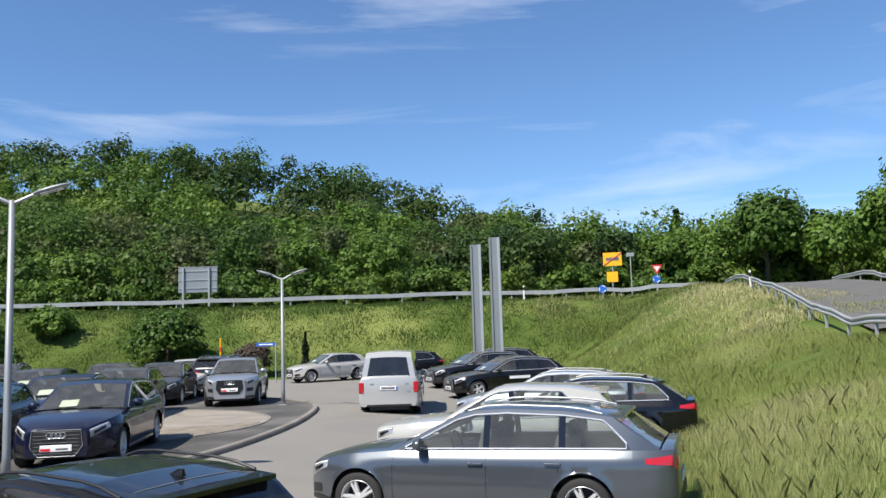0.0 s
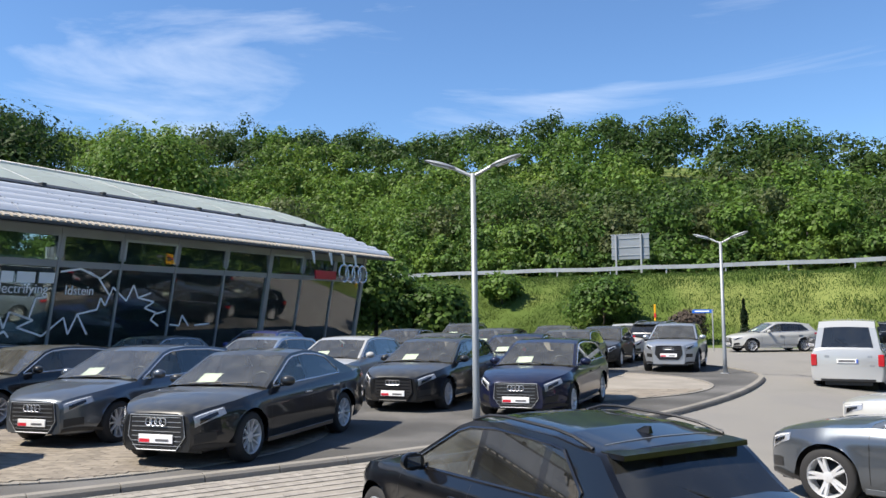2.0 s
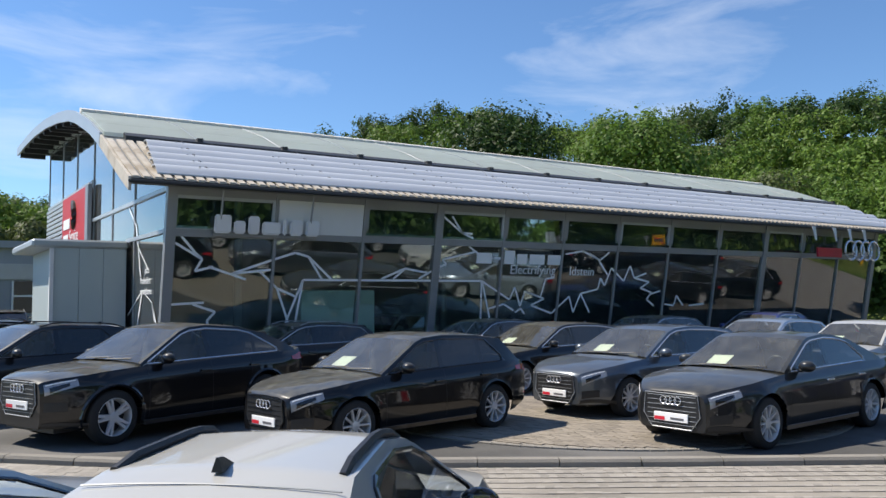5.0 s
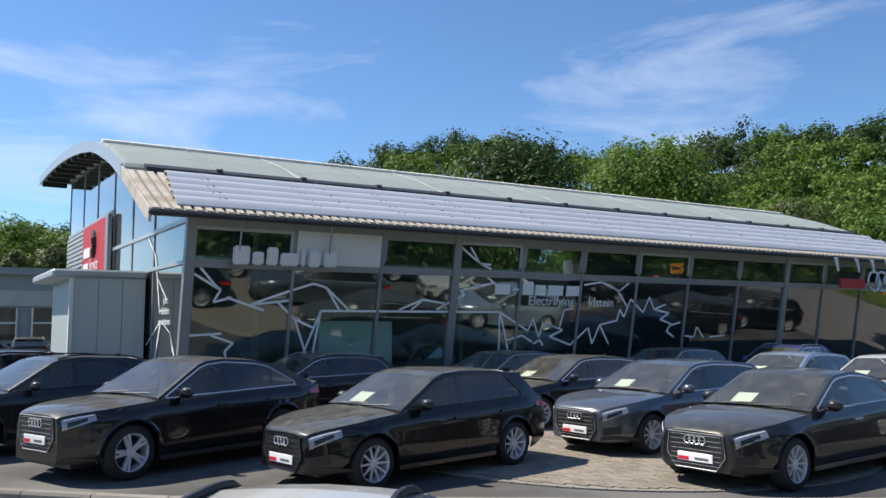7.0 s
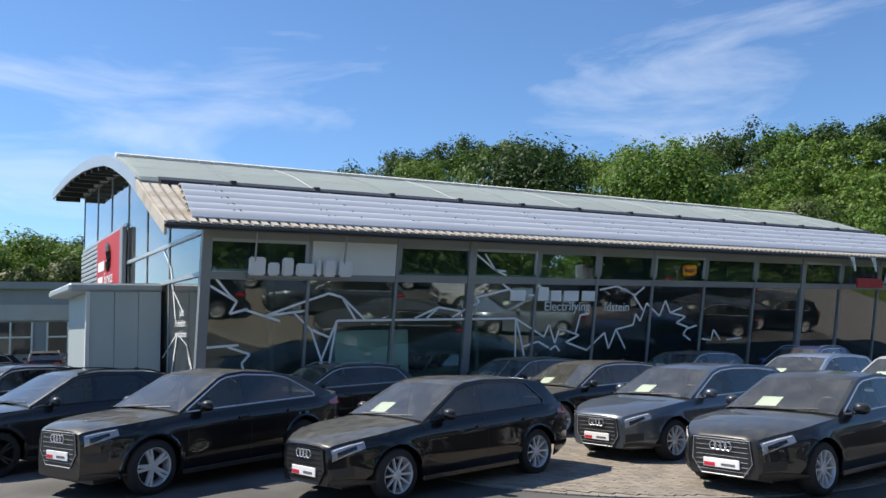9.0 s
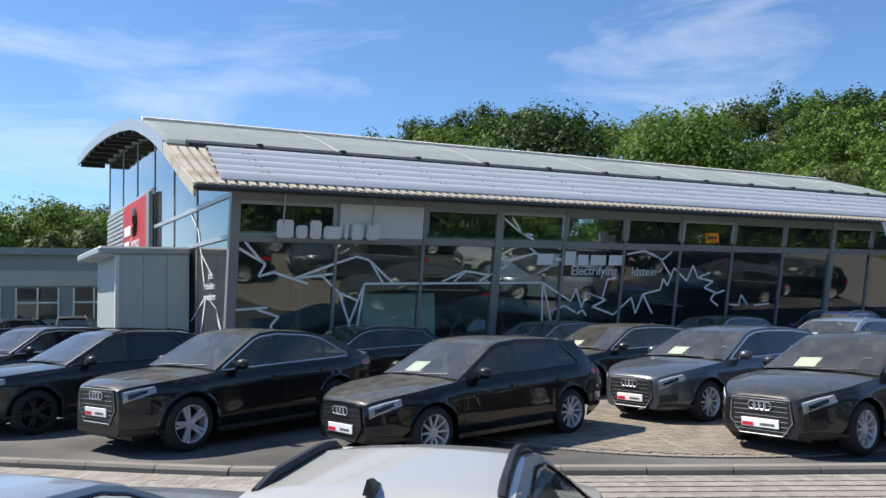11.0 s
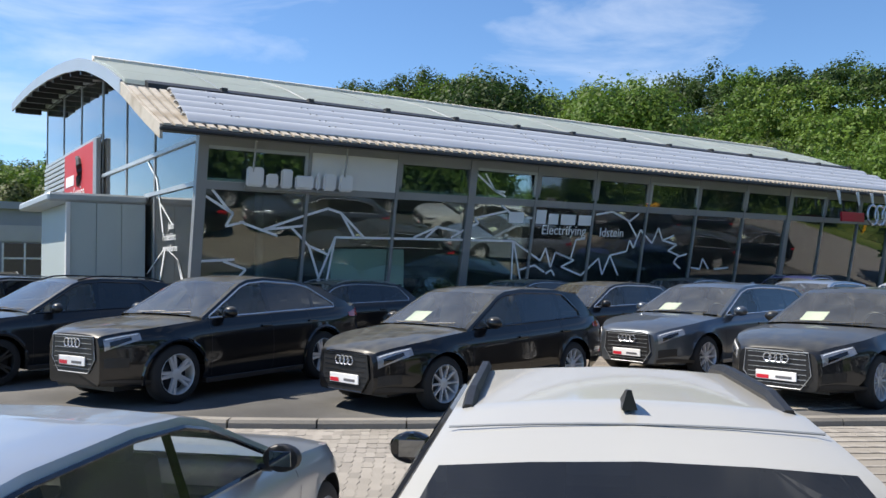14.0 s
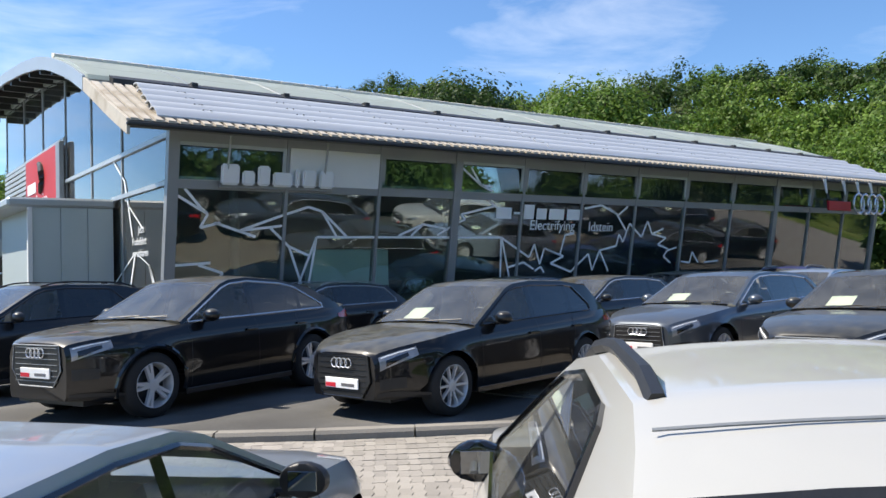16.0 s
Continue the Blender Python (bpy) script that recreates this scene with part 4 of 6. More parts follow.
# inside
part("inner_floor", span((-40.2, Y0 + 0.1, -0.02), (-21.4, Y1 - 0.1, 0.03)), "floor", show)
part("inner_wall", span((-33.2, Y0 + 0.1, 0.03), (-33.0, Y1 - 0.1, 7.9)), "innerwall", show)
part("end_wall", span((-40.2, Y1 - 0.06, 0), (-21.3, Y1 + 0.1, 4.4)), "innerwall", show)
part("back_wall", span((-40.4, Y0, 0), (-40.26, Y1, 8.3)), "innerwall", show)
for y in (7.5, 14.5, 21, 28):
    part("inner_column", lathe([(0.12, 0.03), (0.12, 6)], 12, axis="Z"), "steel", show, m=Matrix.Translation((-25, y, 0)))
tagged(part("counter", span((-22.2, 8.1, 0.03), (-21.8, 10.25, 2.2), 0.02), "teal"), "pale teal glass counter inside the showroom", "counter")
tagged(part("counter", span((-22.1, 17.7, 0.03), (-21.8, 18.35, 1.9), 0.02), "teal"), "slim pale teal stand inside the showroom", "counter")
bm = plate([(21.9, 0.03), (23.4, 0.03), (24.0, 2.42), (22.6, 2.42)], 0.12, "x", -21.75)
tagged(part("display_board", bm, "boardred"), "red tilted display board inside the showroom", "board")
tagged(part("display_board", plate([(21.3, 0.03), (21.6, 0.03), (22.4, 2.45), (22.1, 2.45)], 0.1, "x", -21.6), "decal"), "white tilted display board inside the showroom", "board")

# film lines on the glass
FILM_LEFT = [
    [(4.56, 3.25), (5.19, 2.9)], [(4.69, 3.40), (5.04, 3.02), (5.19, 2.9), (5.04, 2.62), (5.46, 2.73)], [(5.34, 2.73), (6.26, 2.44)],
    [(5.9, 2.57), (6.84, 2.9), (7.46, 3.1), (7.81, 3.01), (8.21, 2.46)], [(7.81, 3.01), (8.47, 2.46)], [(5.9, 2.57), (6.86, 2.68)],
    [(6.58, 2.64), (7.05, 2.23), (7.55, 2.03)], [(7.05, 2.23), (7.4, 1.4)], [(7.3, 1.3), (7.71, 2.44), (13.1, 2.45), (13.2, 1.3)], [(7.71, 2.43), (7.57, 1.3)],
    [(13.12, 2.45), (13.5, 1.4)], [(4.54, 1.86), (5.29, 1.9)], [(5.04, 1.86), (5.57, 1.68), (5.39, 1.48), (5.47, 1.2)],
]
FILM_MID = [
    [(9.89, 2.48), (10.58, 2.76), (11.28, 2.66)], [(10.25, 2.48), (10.59, 2.76)], [(11.03, 2.5), (11.57, 2.78), (11.87, 2.9), (11.72, 3.02), (12.78, 3.25)],
    [(13.1, 2.45), (14.15, 1.92), (14.3, 2.27), (14.56, 1.73), (14.68, 2.16), (15.29, 1.98), (15.42, 2.53), (15.76, 2.57)],
    [(13.42, 1.66), (13.96, 1.79), (14.35, 1.6)], [(14.4, 1.55), (14.6, 1.66), (14.75, 1.5)], [(12.57, 3.40), (12.9, 3.2)],
]
FILM_RIGHT = [
    [(14.68, 2.16), (15.43, 1.94), (14.96, 1.75), (15.77, 1.5), (16.41, 2.0), (16.63, 1.52), (16.86, 2.09), (17.54, 2.22), (17.62, 2.56), (17.82, 2.33), (18.03, 2.88), (18.62, 2.48)],
    [(16.09, 3.27), (16.76, 3.38), (17.52, 3.12), (17.88, 3.37)], [(17.06, 3.31), (17.44, 3.14), (17.9, 2.67)], [(18.62, 2.48), (18.83, 2.96), (19.08, 2.58), (19.59, 2.74)],
    [(19.08, 2.58), (19.77, 2.46), (19.4, 2.26), (19.92, 2.12), (19.74, 1.89), (20.1, 1.69)], [(19.93, 2.08), (20.33, 2.17)],
    [(20.61, 1.73), (21.05, 1.68), (21.13, 2.02), (21.49, 1.68)], [(21.79, 1.68), (22.54, 1.73)], [(16.86, 2.09), (17.3, 1.5)],
]
UPPER = [[(11.67, 4.18), (12.27, 3.76), (12.62, 3.74)], [(11.96, 4.2), (12.27, 3.76), (12.64, 3.62)]]
film = thing("window_film", label="white jagged line graphics stuck on the showroom glass", category="decal")
for line in FILM_LEFT + FILM_MID + FILM_RIGHT + UPPER:
    for (ya, za), (yb, zb) in zip(line, line[1:]):
        d = Vector((yb - ya, zb - za))
        n = Vector((-d.y, d.x)).normalized() * 0.028
        q = [(ya + n.x, za + n.y), (yb + n.x, zb + n.y), (yb - n.x, zb - n.y), (ya - n.x, za - n.y)]
        bm = bmesh.new()
        bm.faces.new([bm.verts.new(((face_x(z, 0.008) if z < 3.5 else face_x(3.94) + 0.009), y, z)) for y, z in q])
        part("film_line", bm, "decal", film)
for line in ([(-24.9, 4.45), (-24.0, 3.9), (-23.7, 3.3), (-22.6, 2.7)], [(-23.7, 3.3), (-23.4, 2.55)], [(-24.8, 1.55), (-23.2, 2.2), (-22.2, 1.9), (-21.9, 1.45)], [(-22.2, 1.9), (-21.6, 1.2)], [(-23.9, 0.9), (-23.2, 2.2)]):
    for (xa, za), (xb, zb) in zip(line, line[1:]):
        bm = bmesh.new()
        bm.faces.new([bm.verts.new(p) for p in ((xa - 0.05, Y0 - 0.01, za), (xb - 0.05, Y0 - 0.01, zb), (xb + 0.05, Y0 - 0.01, zb), (xa + 0.05, Y0 - 0.01, za))])
        part("film_line", bm, "decal", film)
turn_x = Matrix.Rotation(radians(90), 4, "X")
for k, w in enumerate(("Jetzt", "Probefahrt", "vereinbaren")):
    words(w, 0.24, Matrix.Translation((-23.4 + 0.45 * (k == 0), Y0 - 0.012, 2.62 - 0.26 * k)) @ turn_x, "decal", film)
face_turn = Matrix(((0, 0.177, 0.984, 0), (1, 0, 0, 0), (0, 0.984, -0.177, 0), (0, 0, 0, 1)))
words("Electrifying", 0.385, Matrix.Translation((face_x(2.66, 0.012), 14.06, 2.66)) @ face_turn, "decal", film)
words("Idstein", 0.385, Matrix.Translation((face_x(2.64, 0.012), 16.3, 2.64)) @ face_turn, "decal", film)
# raised name and maker's marks as plain shapes
mark = thing("name_sign", label="raised silver sign of plain block shapes on the front", category="sign")
for y0, w, h in ((5.36, 0.40, 0.42), (5.82, 0.28, 0.30), (6.16, 0.28, 0.42), (6.50, 0.46, 0.30), (7.02, 0.11, 0.40), (7.20, 0.32, 0.38), (7.60, 0.36, 0.38)):
    b0 = front_box(y0, y0 + w, 3.49, 3.49 + h, 0.14, 0.22)
    bmesh.ops.bevel(b0, geom=b0.edges[:], offset=0.035, segments=2, affect="EDGES")
    part("block", b0, "letter", mark)
part("sign_bar", front_box(5.36, 7.96, 3.44, 3.49, 0.08, 0.14), "steel", mark)
for y in (5.5, 7.72):
    part("hanger", tube([(face_x(3.9, 0.18), y, 3.8), (face_x(4.45, 0.3), y, 4.53)], 0.025), "zinc", mark)
mark2 = thing("model_sign", label="flat white film mark of plain shapes on the glass", category="sign")
for y0, w, h, up in ((12.86, 0.52, 0.29, 0), (13.46, 0.26, 0.06, 0.12), (13.82, 0.36, 0.38, 0), (14.28, 0.36, 0.29, 0), (14.74, 0.56, 0.29, 0), (15.42, 0.58, 0.29, 0)):
    b0 = front_box(y0, y0 + w, 2.94 + up, 2.94 + up + h, 0.006, 0.014)
    part("block", b0, "decal", mark2)
mark3 = thing("maker_sign", label="red plate and chrome rings hung under the eaves", category="sign")
part("plate", span((-19.70, 27.26, 3.40), (-19.62, 28.74, 3.74), 0.01), "redletter", mark3)
for k in range(4):
    c = 29.35 + 0.51 * k
    part("ring", tube([(-19.64, c + 0.36 * math.cos(a), 3.69 + 0.36 * math.sin(a)) for a in np.linspace(0, math.tau, 24, endpoint=False)], 0.045, close=True), "chrome", mark3)
for y in (27.1, 28.36, 29.32, 30.28):
    part("hanger", plate([(y - 0.1, 4.5), (y + 0.1, 4.5), (y + 0.16, 4.0), (y + 0.08, 4.0)], 0.03, "x", -19.68), "white_", mark3)

# neighbouring low building
low = thing("office_building", label="low grey office building with white-framed windows", category="building")
part("wall", span((-75, -25, 0), (-55, 8, 4.9)), "wallgrey", low)
part("wall", span((-72, 8, 0), (-53.5, 14, 4.0)), "corrug", low)
part("roof", span((-75.4, -25.4, 4.9), (-54.7, 8.1, 5.3)), "wallgrey", low)
for k in range(9):
    y = 5.6 - k * 3.0
    w = part("window", span((-55.0, y - 1.1, 1.2), (-54.94, y + 1.1, 3.0)), "darkglass", low)
    for q in (-1.1, 0.0, 1.1):
        part("frame", span((-54.95, y + q - 0.05, 1.2), (-54.88, y + q + 0.05, 3.0)), "white_", w)
    part("frame", span((-54.95, y - 1.15, 2.1), (-54.87, y + 1.15, 2.2)), "white_", w)
part("band", span((-54.99, -25, 3.1), (-54.9, 8, 4.0)), "corrug", low)


# ---- lamps, signs, columns ----
def street_lamp(x, y, z, h, turn, label):
    t = thing("street_lamp", pose(x, y, z, 0, 0, turn), label, "street lamp", "car park lamps")
    part("pole", tube([(0, 0, 0), (0, 0, 0.5), (0, 0, h)], [0.075, 0.06, 0.045], sides=12), "signback", t, smooth=True)
    part("base_plate", span((-0.12, -0.12, 0), (0.12, 0.12, 0.02)), "zinc", t)
    for s in (1, -1):
        arm = part("arm", tube([(0, 0, h - 0.05), (s * 0.12, 0, h), (s * 0.36, 0, h + 0.12)], 0.03, sides=8), "zinc", t)
        hb = bmesh.new()
        bmesh.ops.create_uvsphere(hb, u_segments=14, v_segments=8, radius=1, matrix=Matrix.Translation((s * 0.58, 0, h + 0.19)) @ Matrix.Rotation(-s * 0.3, 4, "Y") @ Matrix.Diagonal((0.3, 0.12, 0.045, 1)))
        part("lamp_head", hb, "signback", arm, smooth=True)
        part("diffuser", box(0.34, 0.15, 0.012, (s * 0.58, 0, h + 0.152), turn=Matrix.Rotation(-s * 0.3, 4, "Y")), "plate", arm)


street_lamp(-6.78, 12.75, 0.0, 4.40, 8, "tall galvanised street lamp with two arms among the cars")
street_lamp(-4.35, 27.2, 0.0, 4.15, -8, "galvanised two-armed street lamp at the island's tip")


def pylon(x, y, h):
    t = thing("steel_pylon", Matrix.Translation((x, y, -0.1)), "tall bare grey steel column of an empty sign", "pylon", "sign columns")
    part("web", span((-0.17, -0.15, 0), (0.13, 0.15, h)), "signback", t)
    # paler steel paints the brighter, lit look of the right face
    part("flange", span((0.13, -0.2, 0), (0.24, 0.2, h), 0.01), "lightsteel", t)
    part("flange", span((-0.21, -0.2, 0), (-0.17, 0.2, h), 0.005), "steel", t)
    part("foot", span((-0.35, -0.3, 0), (0.35, 0.3, 0.06)), "steel", t)


pylon(3.1, 36, 6.15)
pylon(3.95, 36, 6.45)


def sign_board():
    t = thing("direction_sign", label="large grey road sign seen from behind on two posts", category="road sign")
    y, x0, x1, z0, z1 = 61.2, -15.9, -13.1, 5.75, 7.6
    part("board", span((x0, y, z0), (x1, y + 0.06, z1), 0.02), "signback", t)
    for x in (x0 + 0.35, x1 - 0.6):
        part("post", span((x - 0.06, y - 0.14, 4.6), (x + 0.06, y - 0.001, z1 + 0.02)), "zinc", t)
    for z in (z0 + 0.3, z0 + 0.9, z1 - 0.3):
        part("rail", span((x0, y - 0.04, z), (x1, y - 0.001, z + 0.06)), "zinc", t)
    part("rim", span((x0 - 0.04, y - 0.02, z1), (x1 + 0.04, y + 0.08, z1 + 0.05)), "zinc", t)


sign_board()


def road_sign(az, r, el, w, h, material, label, shape="box"):
    x, y, z = polar(az, r)
    top = 1.93 + r * math.tan(radians(el))
    t = thing("road_sign", pose(x, y, 0, 0, 0, az - 90), label, "road sign", "junction signs")
    part("post", tube([(0, 0.06, z - 0.2), (0, 0.06, top + h / 2)], 0.04), "zinc", t)
    if shape == "box":
        poly = [(-w / 2, top - h / 2), (w / 2, top - h / 2), (w / 2, top + h / 2), (-w / 2, top + h / 2)]
    elif shape == "tri":
        poly = [(-w / 2, top + h / 2), (w / 2, top + h / 2), (0, top - h / 2)]
    else:
        poly = [(w / 2 * math.cos(a), top + h / 2 * math.sin(a)) for a in np.linspace(0, math.tau, 20, endpoint=False)]
    p = part("face", plate(poly, 0.03, "y", 0), material, t)
    if shape == "tri":
        part("field", plate([(-w * 0.28, top + h * 0.33), (w * 0.28, top + h * 0.33), (0, top - h * 0.22)], 0.006, "y", -0.008), "plate", p)
    if shape == "round":
        for k in range(3):
            a = k * 2.1 + 0.5
            part("arrow", tube([(0.22 * math.cos(a + q), -0.01, top + 0.22 * math.sin(a + q)) for q in (0, 0.4, 0.8, 1.2)], [0.02, 0.03, 0.05, 0.01]), "plate", p)
    if material == "yellow" and w > 1.2:
        part("stripe", tube([(-w * 0.48, -0.01, top - h * 0.46), (w * 0.48, -0.01, top + h * 0.46)], 0.045), "signred", p)
        part("text_bar", span((-w * 0.35, -0.008, top - 0.12), (w * 0.35, -0.002, top + 0.12)), "ink", p)
    return t


road_sign(74.1, 62, 4.95, 1.35, 0.98, "yellow", "yellow town-exit sign with a red diagonal stripe")
road_sign(74.15, 61.6, 3.75, 0.8, 0.75, "yellow", "small orange-yellow direction sign below the town sign")
road_sign(71.2, 64, 4.1, 0.8, 0.7, "signred", "red and white give-way triangle sign", "tri")
road_sign(71.25, 64, 3.45, 0.62, 0.62, "signblue", "round blue roundabout sign with white arrows", "round")
road_sign(74.85, 60, 2.95, 0.6, 0.6, "signblue", "round blue arrow sign by the guardrail", "round")
road_sign(72.9, 62, 5.2, 0.55, 0.28, "signback", "small grey sign box on a tall pole")


def marker_post(x, y, label):
    t = thing("marker_post", Matrix.Translation((x, y, ground_z(x, y))), label, "marker post", "roadside marker posts")
    part("body", box(0.12, 0.1, 1.1, (0, 0, 0.5), 0.03), "white_", t)
    part("band", box(0.125, 0.105, 0.22, (0, 0, 0.82)), "dark", t)


for az, r in ((80.2, 60), (65.3, 50)):
    x, y, z = polar(az, r)
    marker_post(x, y, "white roadside marker post with a black band")
x, y, z = polar(100.9, 50.5)
t = thing("pipeline_post", Matrix.Translation((x, y, z)), "yellow pipeline marker post with a red band", "marker post")
part("post", box(0.1, 0.1, 2.3, (0, 0, 1.1), 0.02), "yellow", t)
part("band", box(0.106, 0.106, 0.25, (0, 0, 1.6)), "signred", t)
x, y, z = polar(97.3, 44)
t = thing("street_sign", Matrix.Translation((x, y, -0.1)), "blue street name sign on a slim post", "street sign")
part("post", tube([(0, 0, 0), (0, 0, 2.1)], 0.035), "zinc", t)
b0 = part("blade", span((-0.98, -0.015, 1.92), (0.04, 0.015, 2.1)), "signblue", t)
part("text_bar", span((-0.85, -0.02, 1.98), (-0.15, -0.016, 2.04)), "plate", b0)


# ---- cars ----
SPEC = {
    "avant": dict(L=4.70, W=1.84, wb=2.82, wr=0.325, fo=0.82, cab=[(-2.28, 0.99), (-1.76, 1.345), (-1.2, 1.41), (-0.5, 1.435), (-0.1, 1.415), (0.12, 1.36), (0.92, 0.965)], belt=(0.955, 0.915), pil=[(-0.30, -0.22), (-1.22, -1.14)], dlo=-1.98, slope=1.0, rails=True),
    "saloon": dict(L=4.67, W=1.84, wb=2.82, wr=0.33, fo=0.82, cab=[(-1.88, 1.04), (-1.10, 1.335), (-0.7, 1.405), (-0.4, 1.425), (0.0, 1.395), (0.15, 1.35), (0.92, 0.965)], belt=(0.975, 0.915), pil=[(-0.30, -0.22)], dlo=-1.42, slope=0.75, rails=False),
    "hatch": dict(L=4.26, W=1.79, wb=2.63, wr=0.325, fo=0.80, cab=[(-1.98, 0.99), (-1.62, 1.34), (-1.1, 1.41), (-0.4, 1.435), (-0.05, 1.41), (0.12, 1.36), (0.86, 0.965)], belt=(0.985, 0.915), pil=[(-0.30, -0.22), (-1.13, -1.05)], dlo=-1.62, slope=0.9, rails=False),
    "suv": dict(L=4.25, W=1.80, wb=2.61, wr=0.345, fo=0.78, cab=[(-1.98, 1.08), (-1.66, 1.44), (-1.2, 1.515), (-0.4, 1.545), (-0.05, 1.52), (0.1, 1.47), (0.84, 1.06)], belt=(1.05, 1.0), pil=[(-0.30, -0.22), (-1.12, -1.04)], dlo=-1.5, slope=0.9, rails=True),
    "coupe": dict(L=4.44, W=1.85, wb=2.68, wr=0.36, fo=0.82, cab=[(-2.08, 1.12), (-1.45, 1.39), (-0.9, 1.51), (-0.3, 1.555), (0.0, 1.53), (0.16, 1.48), (0.92, 1.06)], belt=(1.06, 1.0), pil=[(-0.30, -0.22), (-1.2, -1.13)], dlo=-1.72, slope=0.55, rails=False),
    "crossover": dict(L=4.17, W=1.76, wb=2.60, wr=0.335, fo=0.78, cab=[(-1.86, 1.03), (-1.46, 1.455), (-1.3, 1.505), (-1.1, 1.55), (-0.4, 1.57), (-0.05, 1.52), (0.1, 1.46), (0.84, 1.0)], belt=(0.99, 0.94), pil=[(-0.30, -0.22), (-1.10, -1.02)], dlo=-1.36, slope=0.9, rails=True),
    "van": dict(L=4.90, W=1.90, wb=3.0, wr=0.33, fo=0.90, cab=[(-2.44, 1.22), (-2.31, 1.78), (-2.12, 1.945), (-0.5, 1.97), (0.75, 1.95), (0.95, 1.88), (1.78, 1.12)], belt=(1.12, 1.08), pil=[(0.55, 0.67), (-0.75, -0.65)], dlo=-2.2, slope=6.0, rails=False),
}
SIDE = [(0.0, 0.93), (0.07, 0.975), (0.25, 0.995), (0.5, 1.0), (0.68, 0.985), (0.78, 0.992), (0.9, 0.95), (1.0, 0.90)]
WHEELS = {}


def wheel_meshes(r, style):
    if (r, style) in WHEELS:
        return WHEELS[r, style]
    w = 0.11
    tyre = mesh_of("tyre", lathe([(r * 0.70, -w), (r * 0.78, -w), (r * 0.94, -w * 0.95), (r, -w * 0.7), (r, w * 0.7), (r * 0.94, w * 0.95), (r * 0.78, w), (r * 0.70, w)], 36), "tyre", True)
    rb = lathe([(r * 0.66, -w * 0.9), (r * 0.72, w * 0.96), (r * 0.69, w * 1.02), (r * 0.66, w * 0.86), (r * 0.63, w * 0.2), (r * 0.6, -w * 0.6)], 36)
    n = 5 if style in ("five", "dark") else 10
    for k in range(n):
        a = k * math.tau / n
        for s in ((-0.09, 0.09) if n == 5 else (0.0,)):
            d0, d1 = Vector((math.cos(a + s * 2.2), 0, math.sin(a + s * 2.2))), Vector((math.cos(a + s * 1.6), 0, math.sin(a + s * 1.6)))
            wd = r * (0.075 if n == 5 else 0.05)
            t = Vector((-math.sin(a), 0, math.cos(a))) * wd
            vs = []
            for d, rad, y, k2 in ((d0, r * 0.12, w * 0.72, 1.1), (d1, r * 0.67, w * 0.9, 0.8)):
                vs.append([rb.verts.new(d * rad + t * q * k2 + Vector((0, yy, 0))) for q, yy in ((-1, y - 0.03), (-0.7, y), (0.7, y), (1, y - 0.03))])
            for q in range(3):
                rb.faces.new((vs[0][q], vs[0][q + 1], vs[1][q + 1], vs[1][q]))
    lathe([(r * 0.20, w * 0.6), (r * 0.19, w * 0.76), (r * 0.10, w * 0.82), (0.001, w * 0.82)], 16, rb)
    bmesh.ops.recalc_face_normals(rb, faces=rb.faces)
    rim = mesh_of("rim", rb, "plastic" if style == "dark" else "rim", True)
    disc = mesh_of("brake_disc", lathe([(0.001, -w * 0.1), (r * 0.5, -w * 0.1), (r * 0.5, -w * 0.25), (r * 0.63, -w * 0.3)], 24), "dark", True)
    WHEELS[r, style] = (tyre, rim, disc)
    return WHEELS[r, style]


SHARED = {}


def shared(key, build, material, soft=False):
    if key not in SHARED:
        SHARED[key] = mesh_of(key[0], build(), material, soft)
    return SHARED[key]


def seat_bm():
    bm = bmesh.new()
    box(0.14, 0.48, 0.66, (-0.12, 0, 0.80), 0.05, bm, Matrix.Rotation(radians(-14), 4, "Y"), 2)
    box(0.5, 0.48, 0.16, (0.12, 0, 0.50), 0.05, bm, None, 2)
    box(0.09, 0.26, 0.18, (-0.215, 0, 1.19), 0.04, bm, Matrix.Rotation(radians(-8), 4, "Y"), 2)
    return bm


def bench_bm(w):
    bm = bmesh.new()
    box(0.14, w, 0.55, (-0.1, 0, 0.76), 0.05, bm, Matrix.Rotation(radians(-16), 4, "Y"), 2)
    for y in (-w * 0.32, 0, w * 0.32):
        box(0.08, 0.24, 0.14, (-0.2, y, 1.08), 0.03, bm, None, 2)
    return bm


